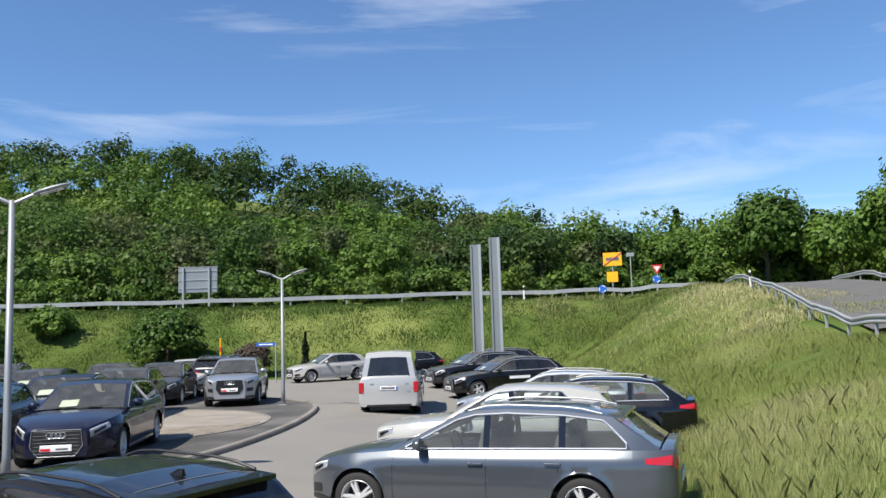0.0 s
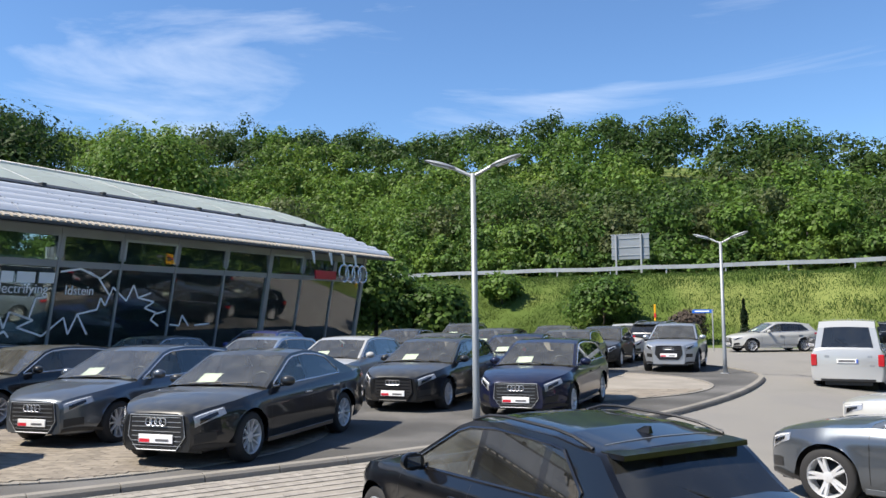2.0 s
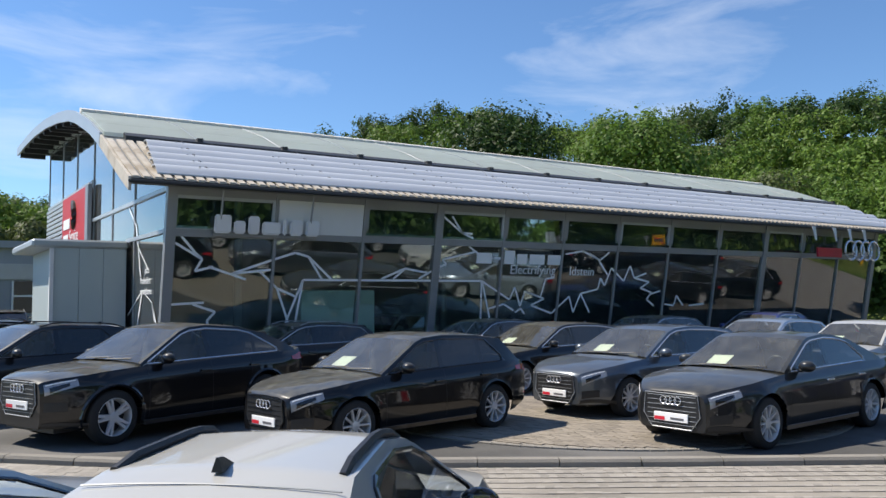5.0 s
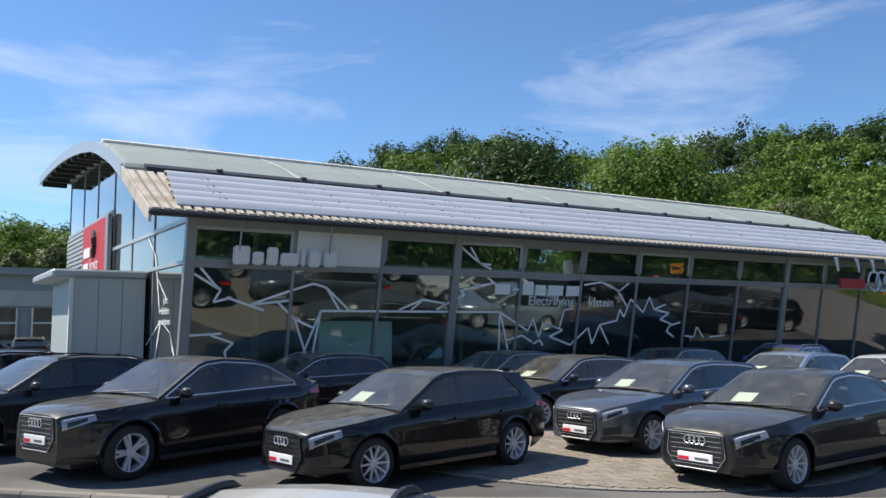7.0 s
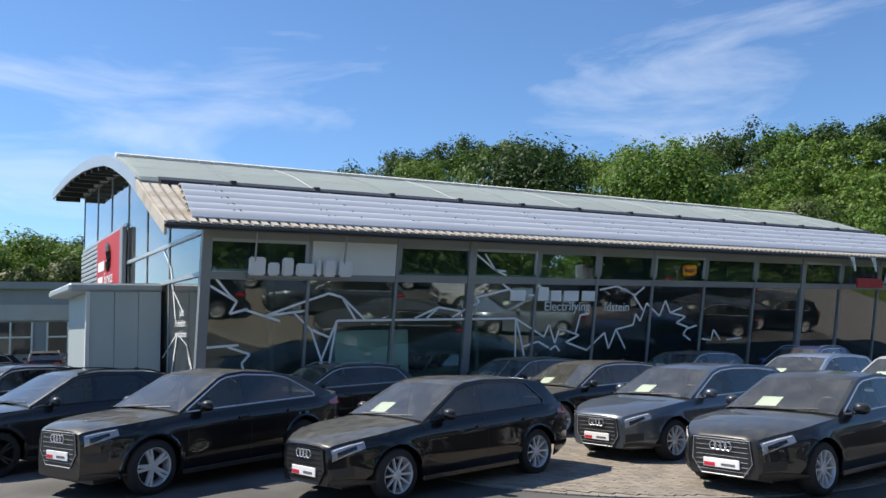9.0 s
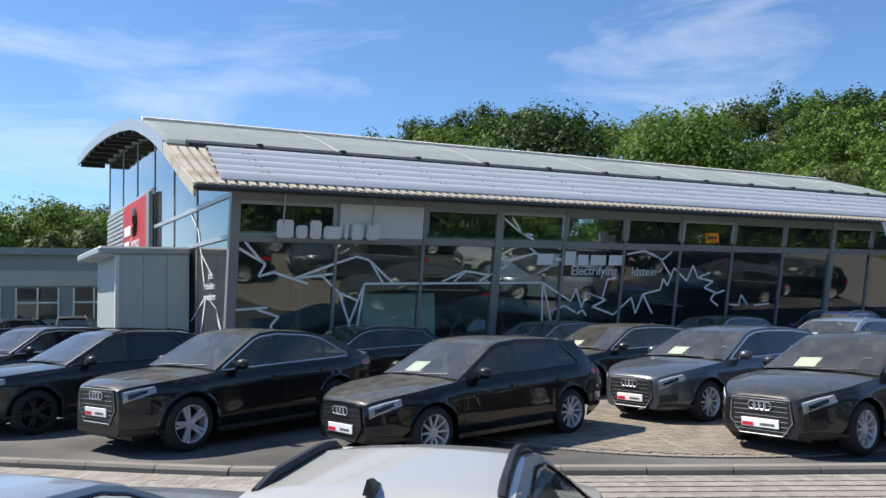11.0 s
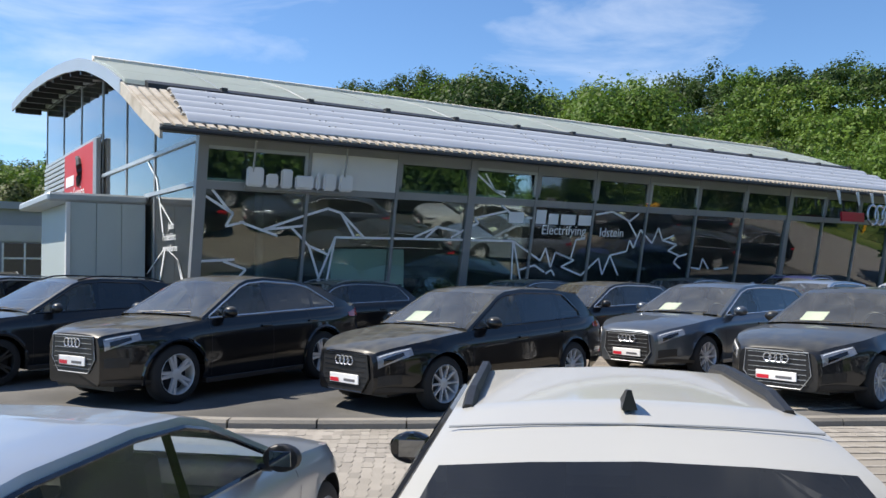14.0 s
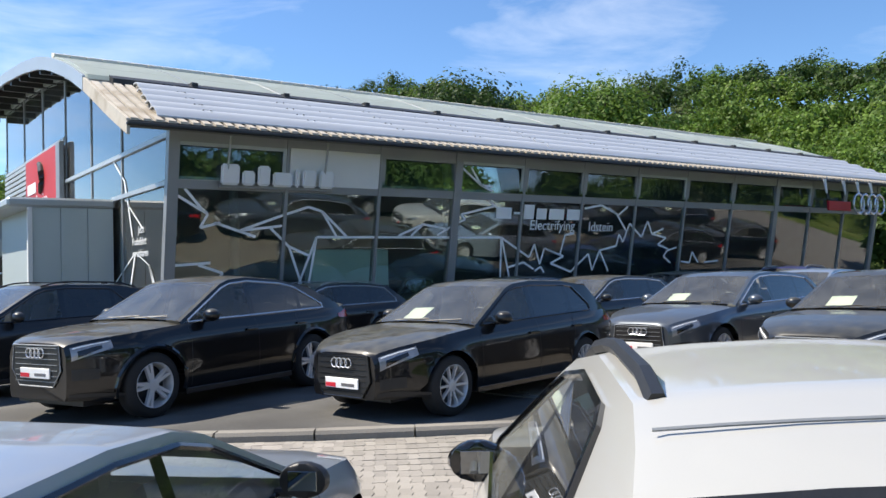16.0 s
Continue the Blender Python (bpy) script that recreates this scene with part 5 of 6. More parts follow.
def car(kind, color, x, y, yaw, z, label, rim="ten", trim="chrome", rails=None, sheet_on=True, dealer=True, privacy=True, scale=1.0, group="parked cars", tall=1.0, logo=True, name="car", mirrors=""):
    """A parked car built from its own side profile: shell, glazing, lights, wheels and fittings."""
    sp = SPEC[kind]
    L, hw, wb, wr = sp["L"], sp["W"] / 2, sp["wb"], sp["wr"]
    xf = wb / 2 + sp["fo"]
    xr = xf - L
    cab = [(a, b * (1 + (tall - 1) * (b > 1.2))) for a, b in sp["cab"]]
    rbx, rbz = cab[0]
    cwx, cwz = cab[-1]
    rtx, wtx = cab[1][0], cab[-2][0]
    van = kind == "van"
    top = thing(name, pose(x, y, z, 0, 0, yaw) @ Matrix.Diagonal((scale, scale, scale, 1)), label, "van" if van else "car", group)
    belt_r, belt_f = sp["belt"]

    def belt(q):
        return belt_f + (belt_r - belt_f) * min(1, max(0, (cwx - q) / (cwx - rbx)))
    hood = [(xr, rbz - (0.10 if kind != "saloon" else 0.03)), (xr + 0.04, rbz - 0.03), (rbx, belt_r), (cwx, belt_f)]
    hood += [(xf - 0.14, 0.98), (xf - 0.04, 0.8), (xf, 0.62)] if van else [(xf - u, belt_f - v * (0.62 if kind in ("suv", "coupe", "crossover") else 0.92)) for u, v in ((0.75, 0.05), (0.42, 0.105), (0.2, 0.155), (0.09, 0.195), (0.03, 0.225), (0.0, 0.26))]

    def edge(q):
        return lerp_table(hood, q)

    def half(q):
        p, d = 1.0, xf - q
        if van and d < 0.5:
            p -= 0.14 * (1 - d / 0.5) ** 2.2 + (0.13 * (1 - d / 0.10) ** 2 if d < 0.10 else 0)
        elif d < 0.8 and not van:
            p -= 0.45 * (1 - d / 0.8) ** 2.2
        d = q - xr
        if d < 0.7:
            p -= (0.05 if van else 0.15) * (1 - d / 0.7) ** 2.4 + (0.06 * (1 - d / 0.06) ** 2 if d < 0.06 else 0)
        return hw * p

    def low(q):
        s = 0.22 if not kind in ("suv", "coupe") else 0.25
        return s + 0.02 * smooth(xf - 0.5, xf, q) + 0.10 * smooth(xr + 0.5, xr, q) if q < xr + 0.5 or q > xf - 0.5 else s

    arch = wr + 0.055

    def side_y(q, zz):
        a, b = low(q), edge(q)
        return half(q) * lerp_table(SIDE, (zz - a) / max(b - a, 0.01))
    qs = {xr, xr + 0.015, xr + 0.04, xr + 0.1, xr + 0.2, xf, xf - 0.01, xf - 0.025, xf - 0.05, xf - 0.09, xf - 0.14, xf - 0.22, xf - 0.3, rbx, cwx, rtx, wtx, sp["dlo"]}
    for ax in (wb / 2, -wb / 2):
        for k in range(19):
            qs.add(ax + arch * math.cos(math.pi * k / 18) * 1.0001)
    k = xr
    while k < xf:
        qs.add(k)
        k += 0.16
    qs = sorted(qs)
    qs = [q for i, q in enumerate(qs) if i == 0 or q - qs[i - 1] > 0.006]
    # lower shell
    bm = bmesh.new()
    rows = []
    for q in qs:
        a, b, h = low(q), edge(q), half(q)
        za = 0
        for ax in (wb / 2, -wb / 2):
            if abs(q - ax) < arch:
                za = wr + math.sqrt(max(arch * arch - (q - ax) ** 2, 0))
        ring = []
        for f, w in SIDE:
            zz = a + (b - a) * f
            if za > zz:
                zz, yy = min(za, b - 0.03), side_y(q, min(za, b - 0.03)) + 0.012
            else:
                yy = h * w
            ring.append((yy, zz))
        cr = 0.04 if (q > cwx or q < rbx) else 0.0
        ring += [(h * 0.6, b + cr * 0.85), (0.0, b + cr)]
        rows.append((q, [bm.verts.new((q, yy, zz)) for yy, zz in ring], [bm.verts.new((q, -yy, zz)) for yy, zz in ring[:-1]]))
    for (qa, la, ra), (qb, lb, rb2) in zip(rows, rows[1:]):
        cabin = qa >= rbx - 0.001 and qb <= cwx + 0.001
        ra2, rb3 = ra + [la[-1]], rb2 + [lb[-1]]
        for i in range(9):
            if cabin and i >= 7:
                continue
            for u, v in ((la, lb), (ra2, rb3)):
                if (u[i].co - u[i + 1].co).length + (v[i].co - v[i + 1].co).length > 1e-5:
                    bm.faces.new((u[i], v[i], v[i + 1], u[i + 1]))
    for _, l, r in (rows[0], rows[-1]):
        bm.faces.new(l + r[::-1])
    bmesh.ops.remove_doubles(bm, verts=bm.verts, dist=0.0005)
    bmesh.ops.recalc_face_normals(bm, faces=bm.faces)
    part("body", bm, color, top, smooth=True)
    # underside and wheel housings
    bm = span((xr + 0.15, -hw * 0.62, 0.2), (xf - 0.15, hw * 0.62, 0.62))
    span((-wb / 2 + arch + 0.02, -hw * 0.9, 0.21), (wb / 2 - arch - 0.02, hw * 0.9, 0.42), 0, bm)
    part("underbody", bm, "plastic", top)
    # cabin
    def roof(q):
        return lerp_table(cab, q)

    def cab_y(q, zz):
        return half(q) * 0.9 - (zz - belt(q)) * (0.2 if van else 0.64 if kind == "crossover" else 0.36)
    pil = sp["pil"]
    cs = {q for q, _ in cab} | {p for pr in pil for p in pr} | {sp["dlo"]}
    k = rbx
    while k < cwx:
        cs.add(k)
        k += 0.09
    cs = sorted(cs)
    cs = [q for i, q in enumerate(cs) if i == 0 or q - cs[i - 1] > 0.008]
    shell, shield, rear = bmesh.new(), bmesh.new(), bmesh.new()
    posts = {}
    panes = {}
    lines_top, lines_low = [], []

    def col(q):
        b, e = belt(q), max(roof(q) - 0.03, belt(q))
        d0 = b + 0.02
        d1 = e - 0.05
        if q < sp["dlo"] + 0.9:
            d1 = min(d1, d0 + (q - sp["dlo"]) * sp["slope"])
        if d1 - d0 < 0.012 or q < sp["dlo"]:
            d0 = d1 = b
        return b, d0, d1, e
    for qa, qb in zip(cs, cs[1:]):
        A, B = col(qa), col(qb)
        mid = (qa + qb) / 2
        pillar = any(p0 <= mid <= p1 for p0, p1 in pil)
        seg = sum(mid < p0 for p0, _ in pil)
        for s in (1, -1):
            for i in range(3):
                tgt = shell
                if i == 1:
                    tgt = posts.setdefault((seg, s), bmesh.new()) if pillar else panes.setdefault((seg, s), bmesh.new())
                pts = [(qa, s * cab_y(qa, A[i]), A[i]), (qb, s * cab_y(qb, B[i]), B[i]), (qb, s * cab_y(qb, B[i + 1]), B[i + 1]), (qa, s * cab_y(qa, A[i + 1]), A[i + 1])]
                if abs(A[i + 1] - A[i]) + abs(B[i + 1] - B[i]) < 1e-5:
                    continue
                uq = []
                for p in pts:
                    if not any((Vector(p) - Vector(o)).length < 1e-5 for o in uq):
                        uq.append(p)
                if len(uq) > 2:
                    tgt.faces.new([tgt.verts.new(p) for p in uq])
            # top: frame strip, then glass or sheet
            ya, yb = cab_y(qa, A[3]), cab_y(qb, B[3])
            za, zb = A[3], B[3]
            ra_, rb_ = roof(qa), roof(qb)
            tgt = shield if mid > wtx else rear if mid < rtx else shell
            fw = 0.16 if van else 0.055
            fa, fb = max(ya - fw, 0.05), max(yb - fw, 0.05)
            for t, pts in ((shell, [(qa, ya, za), (qb, yb, zb), (qb, fb, zb + 0.012), (qa, fa, za + 0.012)]),
                           (tgt, [(qa, fa, za + 0.012), (qb, fb, zb + 0.012), (qb, fb * 0.55, rb_ - 0.004), (qa, fa * 0.55, ra_ - 0.004)]),
                           (tgt, [(qa, fa * 0.55, ra_ - 0.004), (qb, fb * 0.55, rb_ - 0.004), (qb, 0, rb_ + 0.004), (qa, 0, ra_ + 0.004)])):
                t.faces.new([t.verts.new((p[0], s * p[1], p[2])) for p in pts])
        if B[2] - B[1] > 0.012:
            lines_top.append((qb, B[2]))
            lines_low.append((qb, B[1]))

    def finish(b):
        bmesh.ops.remove_doubles(b, verts=b.verts, dist=0.001)
        bmesh.ops.recalc_face_normals(b, faces=b.faces)
        return b
    part("roof_frame", finish(shell), color, top, smooth=True)
    for b in posts.values():
        part("pillar", finish(b), "gloss", top)
    part("windscreen", finish(shield), "glass", top, smooth=True)
    part("rear_window", finish(rear), "privacy" if privacy else "glass", top, smooth=True)
    for (seg, s), b in panes.items():
        part("side_window", finish(b), "privacy" if privacy and seg > 0 else "glass", top)
    tm = "gloss" if trim == "black" else "chrome"
    for s in (1, -1):
        loop = [(q, s * (cab_y(q, zz) + 0.006), zz) for q, zz in lines_low] + [(q, s * (cab_y(q, zz) + 0.006), zz) for q, zz in lines_top[::-1]]
        if not van:
            part("window_trim", tube(loop, 0.013, sides=4, close=True), tm, top)
    # wheels
    tyre, rimm, disc = wheel_meshes(wr, rim)
    for ax in (wb / 2, -wb / 2):
        for s in (1, -1):
            w = part("wheel", tyre, None, top, m=pose(ax, s * (hw - 0.135), wr, 0, 0, 0 if s > 0 else 180))
            part("rim", rimm, None, w)
            part("brake_disc", disc, None, w)
    # front
    gz1 = edge(xf) + 0.015
    gz0 = gz1 - 0.44
    if van:
        gz0, gz1 = 0.42, 0.6
    gw = half(xf) * 0.80 if van else 0.43
    g = part("grille", plate([(-gw * 0.7, gz0), (gw * 0.7, gz0), (gw, gz0 + 0.17), (gw * 0.93, gz1), (-gw * 0.93, gz1), (-gw, gz0 + 0.17)], 0.02, "x", xf - 0.008), "plastic", top)
    hexa = [(xf + 0.014, a, b) for a, b in ((-gw * 0.7, gz0), (gw * 0.7, gz0), (gw, gz0 + 0.17), (gw * 0.93, gz1), (-gw * 0.93, gz1), (-gw, gz0 + 0.17))]
    part("grille_frame", tube(hexa, 0.007, sides=5, close=True), "gloss" if trim == "black" else "zinc", g)
    sl = bmesh.new()
    for i in range(7):
        zz = gz0 + 0.05 + (gz1 - gz0 - 0.08) * i / 6
        span((xf + 0.008, -gw * 0.86, zz), (xf + 0.018, gw * 0.86, zz + 0.006), 0, sl)
    part("slats", sl, "zinc" if kind == "saloon" else "steel" if trim == "chrome" else "gloss", g)
    if logo:
        rg = bmesh.new()
        for i in range(4):
            tube([(xf + 0.028, -0.108 + 0.072 * i + 0.05 * math.cos(a), gz1 - 0.085 + 0.05 * math.sin(a)) for a in np.linspace(0, math.tau, 14, endpoint=False)], 0.007, rg, 5, True)
        part("emblem", rg, "chrome", g)
    for end, zz in ((1, gz0 + 0.14), (-1, edge(xr) - 0.30 if kind != "van" else 0.86)):
        xx = xf + 0.024 if end > 0 else xr - 0.012
        pl = part("number_plate", span((xx - 0.008, -0.26, zz - 0.055), (xx + 0.008, 0.26, zz + 0.055), 0.004), "plate", top)
        o = 0.0095 * end
        if dealer and end > 0:
            part("plate_patch", span((xx + o, -0.25, zz - 0.045), (xx + o + 0.001, -0.09, zz - 0.0)), "platered", pl)
            part("plate_bar", span((xx + o, 0.0, zz - 0.03), (xx + o + 0.001, 0.2, zz + 0.0)), "ink", pl)
        elif not dealer:
            part("plate_bar", span((xx + o, -0.19, zz - 0.032), (xx + o + 0.001, 0.22, zz + 0.032)), "ink", pl)
            part("plate_patch", span((xx + o, -0.258, zz - 0.05), (xx + o + 0.001, -0.22, zz + 0.05)), "plateblue", pl)

    def skin(q0, q1, zlo, zhi, s, lift, n=6):
        """A patch that follows the shell between two stations; zlo and zhi are heights under the shell's top edge at both ends."""
        b = bmesh.new()
        prev = None
        for i in range(n + 1):
            f = i / n
            q = q0 + (q1 - q0) * f
            za, zb = edge(q) - (zlo[0] + (zlo[1] - zlo[0]) * f), edge(q) - (zhi[0] + (zhi[1] - zhi[0]) * f)
            now = [b.verts.new((q, s * (side_y(q, zz) + lift), zz)) for zz in (za, (za * 2 + zb) / 3, (za + 2 * zb) / 3, zb)]
            if prev:
                for j in range(3):
                    b.faces.new((prev[j], now[j], now[j + 1], prev[j + 1]))
            prev = now
        bmesh.ops.recalc_face_normals(b, faces=b.faces)
        return b
    for s in (1, -1):
        if van:
            part("headlight", skin(xf - 0.35, xf - 0.01, (0.38, 0.14), (0.16, 0.0), s, 0.008), "lamp", top)
            part("tail_light", span((xr - 0.02, s * (half(xr) - 0.10), 0.72), (xr + 0.05, s * (half(xr) + 0.055), 1.04), 0.02), "redlens", top)
        else:
            hl = part("headlight", skin(xf - 0.36, xf - 0.035, (0.115, 0.175), (0.03, 0.035), s, 0.006, 10), "lamp", top)
            part("lamp_strip", skin(xf - 0.34, xf - 0.05, (0.046, 0.054), (0.036, 0.042), s, 0.009, 8), "plate", hl)
            part("lamp_core", skin(xf - 0.27, xf - 0.08, (0.10, 0.15), (0.065, 0.085), s, 0.009, 5), "gloss", hl)
            part("corner_intake", skin(xf - 0.24, xf - 0.03, (0.42, 0.38), (0.31, 0.26), s, 0.006, 6), "plastic", top)
            d0, d1 = edge(xf - 0.6) - low(xf - 0.6) - 0.004, edge(xf - 0.012) - low(xf - 0.012) - 0.004
            part("bumper_lip", skin(xf - 0.6, xf - 0.012, (d0, d1), (d0 - 0.05, d1 - 0.06), s, 0.012, 10), "plastic", top)
            tl = part("tail_light", skin(xr + 0.012, xr + 0.34, (0.17, 0.14), (0.05, 0.085), s, 0.006, 8), "redlens", top)
            part("tail_face", span((xr - 0.006, s * half(xr) * 0.55, edge(xr) - 0.115), (xr + 0.01, s * half(xr) * 0.93, edge(xr) - 0.015), 0.004), "redlens", tl)
        part("sill_trim", span((-wb / 2 + arch + 0.03, s * (hw * 0.945), 0.2), (wb / 2 - arch - 0.03, s * (hw * 0.975), 0.27), 0.01), "plastic" if kind in ("suv", "coupe") else color, top)
        if kind in ("suv", "coupe"):
            for ax in (wb / 2, -wb / 2):
                part("arch_trim", tube([(ax + (arch + 0.02) * math.cos(a), s * (side_y(ax + (arch + 0.02) * math.cos(a), wr + (arch + 0.02) * math.sin(a)) + 0.0), wr + (arch + 0.02) * math.sin(a)) for a in np.linspace(-0.2, math.pi + 0.2, 15)], 0.028, sides=5), "plastic" if color != "black" else "gloss", top)
        # mirror, handles, seams
        mo, mz = (0.05, 0.03) if kind == "crossover" else (0.12, 0.09)
        mb = bmesh.new()
        bmesh.ops.create_uvsphere(mb, u_segments=14, v_segments=9, radius=1, matrix=Matrix.Translation((cwx - 0.37, s * (half(cwx) * 0.9 + mo), belt(cwx) + mz)) @ Matrix.Diagonal((0.085, 0.115, 0.078, 1)))
        for v in mb.verts:
            v.co.x = max(v.co.x, cwx - 0.40)
        box(0.05, 0.10, 0.04, (cwx - 0.36, s * (half(cwx) * 0.9 + 0.02), belt(cwx) + 0.03), 0.012, mb)
        mi = part("mirror", mb, mirrors or color, top, smooth=True)
        part("mirror_glass", box(0.006, 0.13, 0.085, (cwx - 0.402, s * (half(cwx) * 0.9 + mo), belt(cwx) + mz), 0.002), "mirror", mi)
        for q in (pil[0][0] + 0.16, pil[0][0] - 0.78):
            zz = belt(q) - 0.145
            part("door_handle", box(0.19, 0.035, 0.028, (q, s * (side_y(q, zz) + 0.012), zz), 0.012, None, None, 2), "chrome" if trim == "chrome" and color in ("anthracite", "silver", "paleblue") else color, top)
        for q in (pil[0][0] + 0.03, wb / 2 - arch - 0.10, -wb / 2 + arch * 0.72):
            sb = bmesh.new()
            prev = None
            for i in range(9):
                zz = (0.30 if q > -wb / 2 + arch else wr + arch * 0.75) + (belt(q) - 0.02 - 0.30 if q > -wb / 2 + arch else belt(q) - 0.02 - wr - arch * 0.75) * i / 8
                now = [sb.verts.new((q + o, s * (side_y(q + o, zz) + 0.0025), zz)) for o in (-0.004, 0.004)]
                if prev:
                    sb.faces.new((prev[0], prev[1], now[1], now[0]))
                prev = now
            part("door_seam", sb, "plastic", top)
        if (sp["rails"] if rails is None else rails):
            pts = [(q, s * (cab_y(q, roof(q) - 0.03) - 0.045), roof(q) + ((0.0 if kind == "crossover" else 0.016) if i not in (0, 7) else -0.03 if kind == "crossover" else -0.012)) for i, q in enumerate(np.linspace(rtx + (0.36 if kind == "crossover" else 0.12), wtx - 0.12, 8))]
            part("roof_rail", tube(pts, 0.022 if kind == "crossover" else 0.013, sides=6), "zinc" if trim == "chrome" else "plastic", top)
    if kind not in ("saloon", "crossover") and not van:
        sb = bmesh.new()
        wsp = cab_y(rtx, roof(rtx)) * 0.93
        vs = [sb.verts.new(p) for p in ((rtx + 0.06, -wsp, roof(rtx + 0.06) - 0.012), (rtx + 0.06, wsp, roof(rtx + 0.06) - 0.012), (rtx - 0.13, wsp * 0.95, roof(rtx) - 0.012), (rtx - 0.13, -wsp * 0.95, roof(rtx) - 0.012))]
        lo = [sb.verts.new(v.co - Vector((0, 0, 0.035))) for v in vs]
        sb.faces.new(vs)
        sb.faces.new(lo[::-1])
        for i in range(4):
            sb.faces.new((vs[i], lo[i], lo[(i + 1) % 4], vs[(i + 1) % 4]))
        bmesh.ops.recalc_face_normals(sb, faces=sb.faces)
        part("roof_spoiler", sb, color, top)
    if not van:
        fin = bmesh.new()
        q = rtx + (0.34 if kind == "crossover" else 0.30)
        zz = roof(q)
        vs = [[fin.verts.new((q + a, s * w, zz + h)) for s in (1, -1)] for a, w, h in ((0.09, 0.012, 0.0), (-0.075, 0.022, 0.0), (-0.07, 0.006, 0.055), (-0.02, 0.005, 0.05))]
        for i in range(4):
            a, b = vs[i], vs[(i + 1) % 4]
            fin.faces.new((a[0], a[1], b[1], b[0]))
        fin.faces.new([v[0] for v in vs])
        fin.faces.new([v[1] for v in vs][::-1])
        bmesh.ops.recalc_face_normals(fin, faces=fin.faces)
        part("aerial", fin, "plastic" if color in ("white", "silver") else color, top)
    # roof seam ahead of the tailgate
    if not van:
        q = rtx + (0.19 if kind == "crossover" else 0.16)
        part("roof_seam", tube([(q, yy, roof(q) + 0.0065 - 0.024 * (yy / 0.6) ** 2) for yy in np.linspace(-0.5, 0.5, 9)], 0.0035, sides=4), "steel", top)
    # rear face
    part("rear_insert", span((xr - 0.01, -half(xr) * 0.8, low(xr) - 0.01), (xr + 0.02, half(xr) * 0.8, low(xr) + (0.06 if van else 0.13)), 0.01), "plastic", top)
    part("rear_wiper", tube([(rbx + 0.02, 0.0, rbz + 0.03), ((rbx + rtx) / 2 - 0.02, 0.28, (rbz + roof(rtx)) / 2 - 0.04)], 0.009, sides=4), "plastic", top) if kind not in ("saloon",) else None
    # inside
    part("floor_tub", span((rbx + 0.2, -hw * 0.84, 0.42), (cwx - 0.1, hw * 0.84, 0.46)), "plastic", top)
    db = span((cwx - 0.62, -hw * 0.84, 0.6), (cwx + 0.0, hw * 0.84, belt(cwx) - 0.03), 0.04)
    part("dashboard", db, "plastic", top)
    for sx, sy in ((-0.02 + (0.9 if van else 0), 0.37), (-0.02 + (0.9 if van else 0), -0.37)):
        part("seat", shared(("seat", color == "grey"), seat_bm, "seatgrey" if color in ("grey", "silver") else "seat"), None, top, m=pose(sx, sy, 0.04 if kind not in ("suv", "coupe", "van") else 0.12))
    part("rear_bench", shared(("rear_bench", kind, color == "grey"), lambda: bench_bm(hw * 1.45), "seatgrey" if color in ("grey", "silver") else "seat"), None, top, m=pose(-0.98, 0, 0.06 if kind not in ("suv", "coupe") else 0.12))
    part("steering_wheel", shared(("steering_wheel",), lambda: tube([(0.05 * math.sin(a), 0.18 * math.cos(a), 0.18 * math.sin(a)) for a in np.linspace(0, math.tau, 18, endpoint=False)], 0.016, close=True), "plastic"), None, top, m=pose(cwx - 0.68, 0.37, 0.92 if kind != "van" else 1.2))
    for s in (0.05, -0.45):
        part("wiper", tube([(cwx + 0.01, s, cwz + 0.012), (cwx - 0.05, s + 0.50, cwz + 0.034)], 0.006, sides=4), "plastic", top)
    if sheet_on:
        f = 0.10
        b = bmesh.new()
        q0, q1 = cwx - 0.10, cwx - 0.32
        vs = [(q0, -0.42, roof(q0) - 0.03), (q0, -0.10, roof(q0) - 0.022), (q1, -0.10, roof(q1) - 0.022), (q1, -0.42, roof(q1) - 0.03)]
        b.faces.new([b.verts.new(v) for v in vs])
        part("price_sheet", b, "paper", top, "white price sheet")
    return top


LANE = lambda q, w: lane_z(q, w)
# front display row
car("suv", "anthracite", -17.98, 1.23, -72, 0, "dark grey compact SUV parked at the row's end", rim="dark", trim="black", sheet_on=False, scale=1.02)
car("coupe", "black", -15.25, 2.92, -67.5, 0, "black coupe SUV with chrome window line", rim="five", dealer=True, rails=False, sheet_on=False, scale=1.04)
car("hatch", "black", -12.64, 5.65, -78, 0, "dusty black five-door hatchback", trim="black", scale=1.03)
car("avant", "grey", -12.72, 11.0, -84, 0, "steel grey estate car with a price sheet", sheet_on=True, rails=False, scale=1.03)
car("saloon", "anthracite", -9.67, 10.43, -84, 0, "anthracite saloon with chrome grille bars", scale=1.03)
car("avant", "anthracite", -9.57, 16.9, -86, 0, "anthracite estate car with a price sheet", trim="black", rails=False)
car("avant", "navy", -6.74, 16.5, -87, 0, "dark navy estate car with chrome grille frame", rails=False)
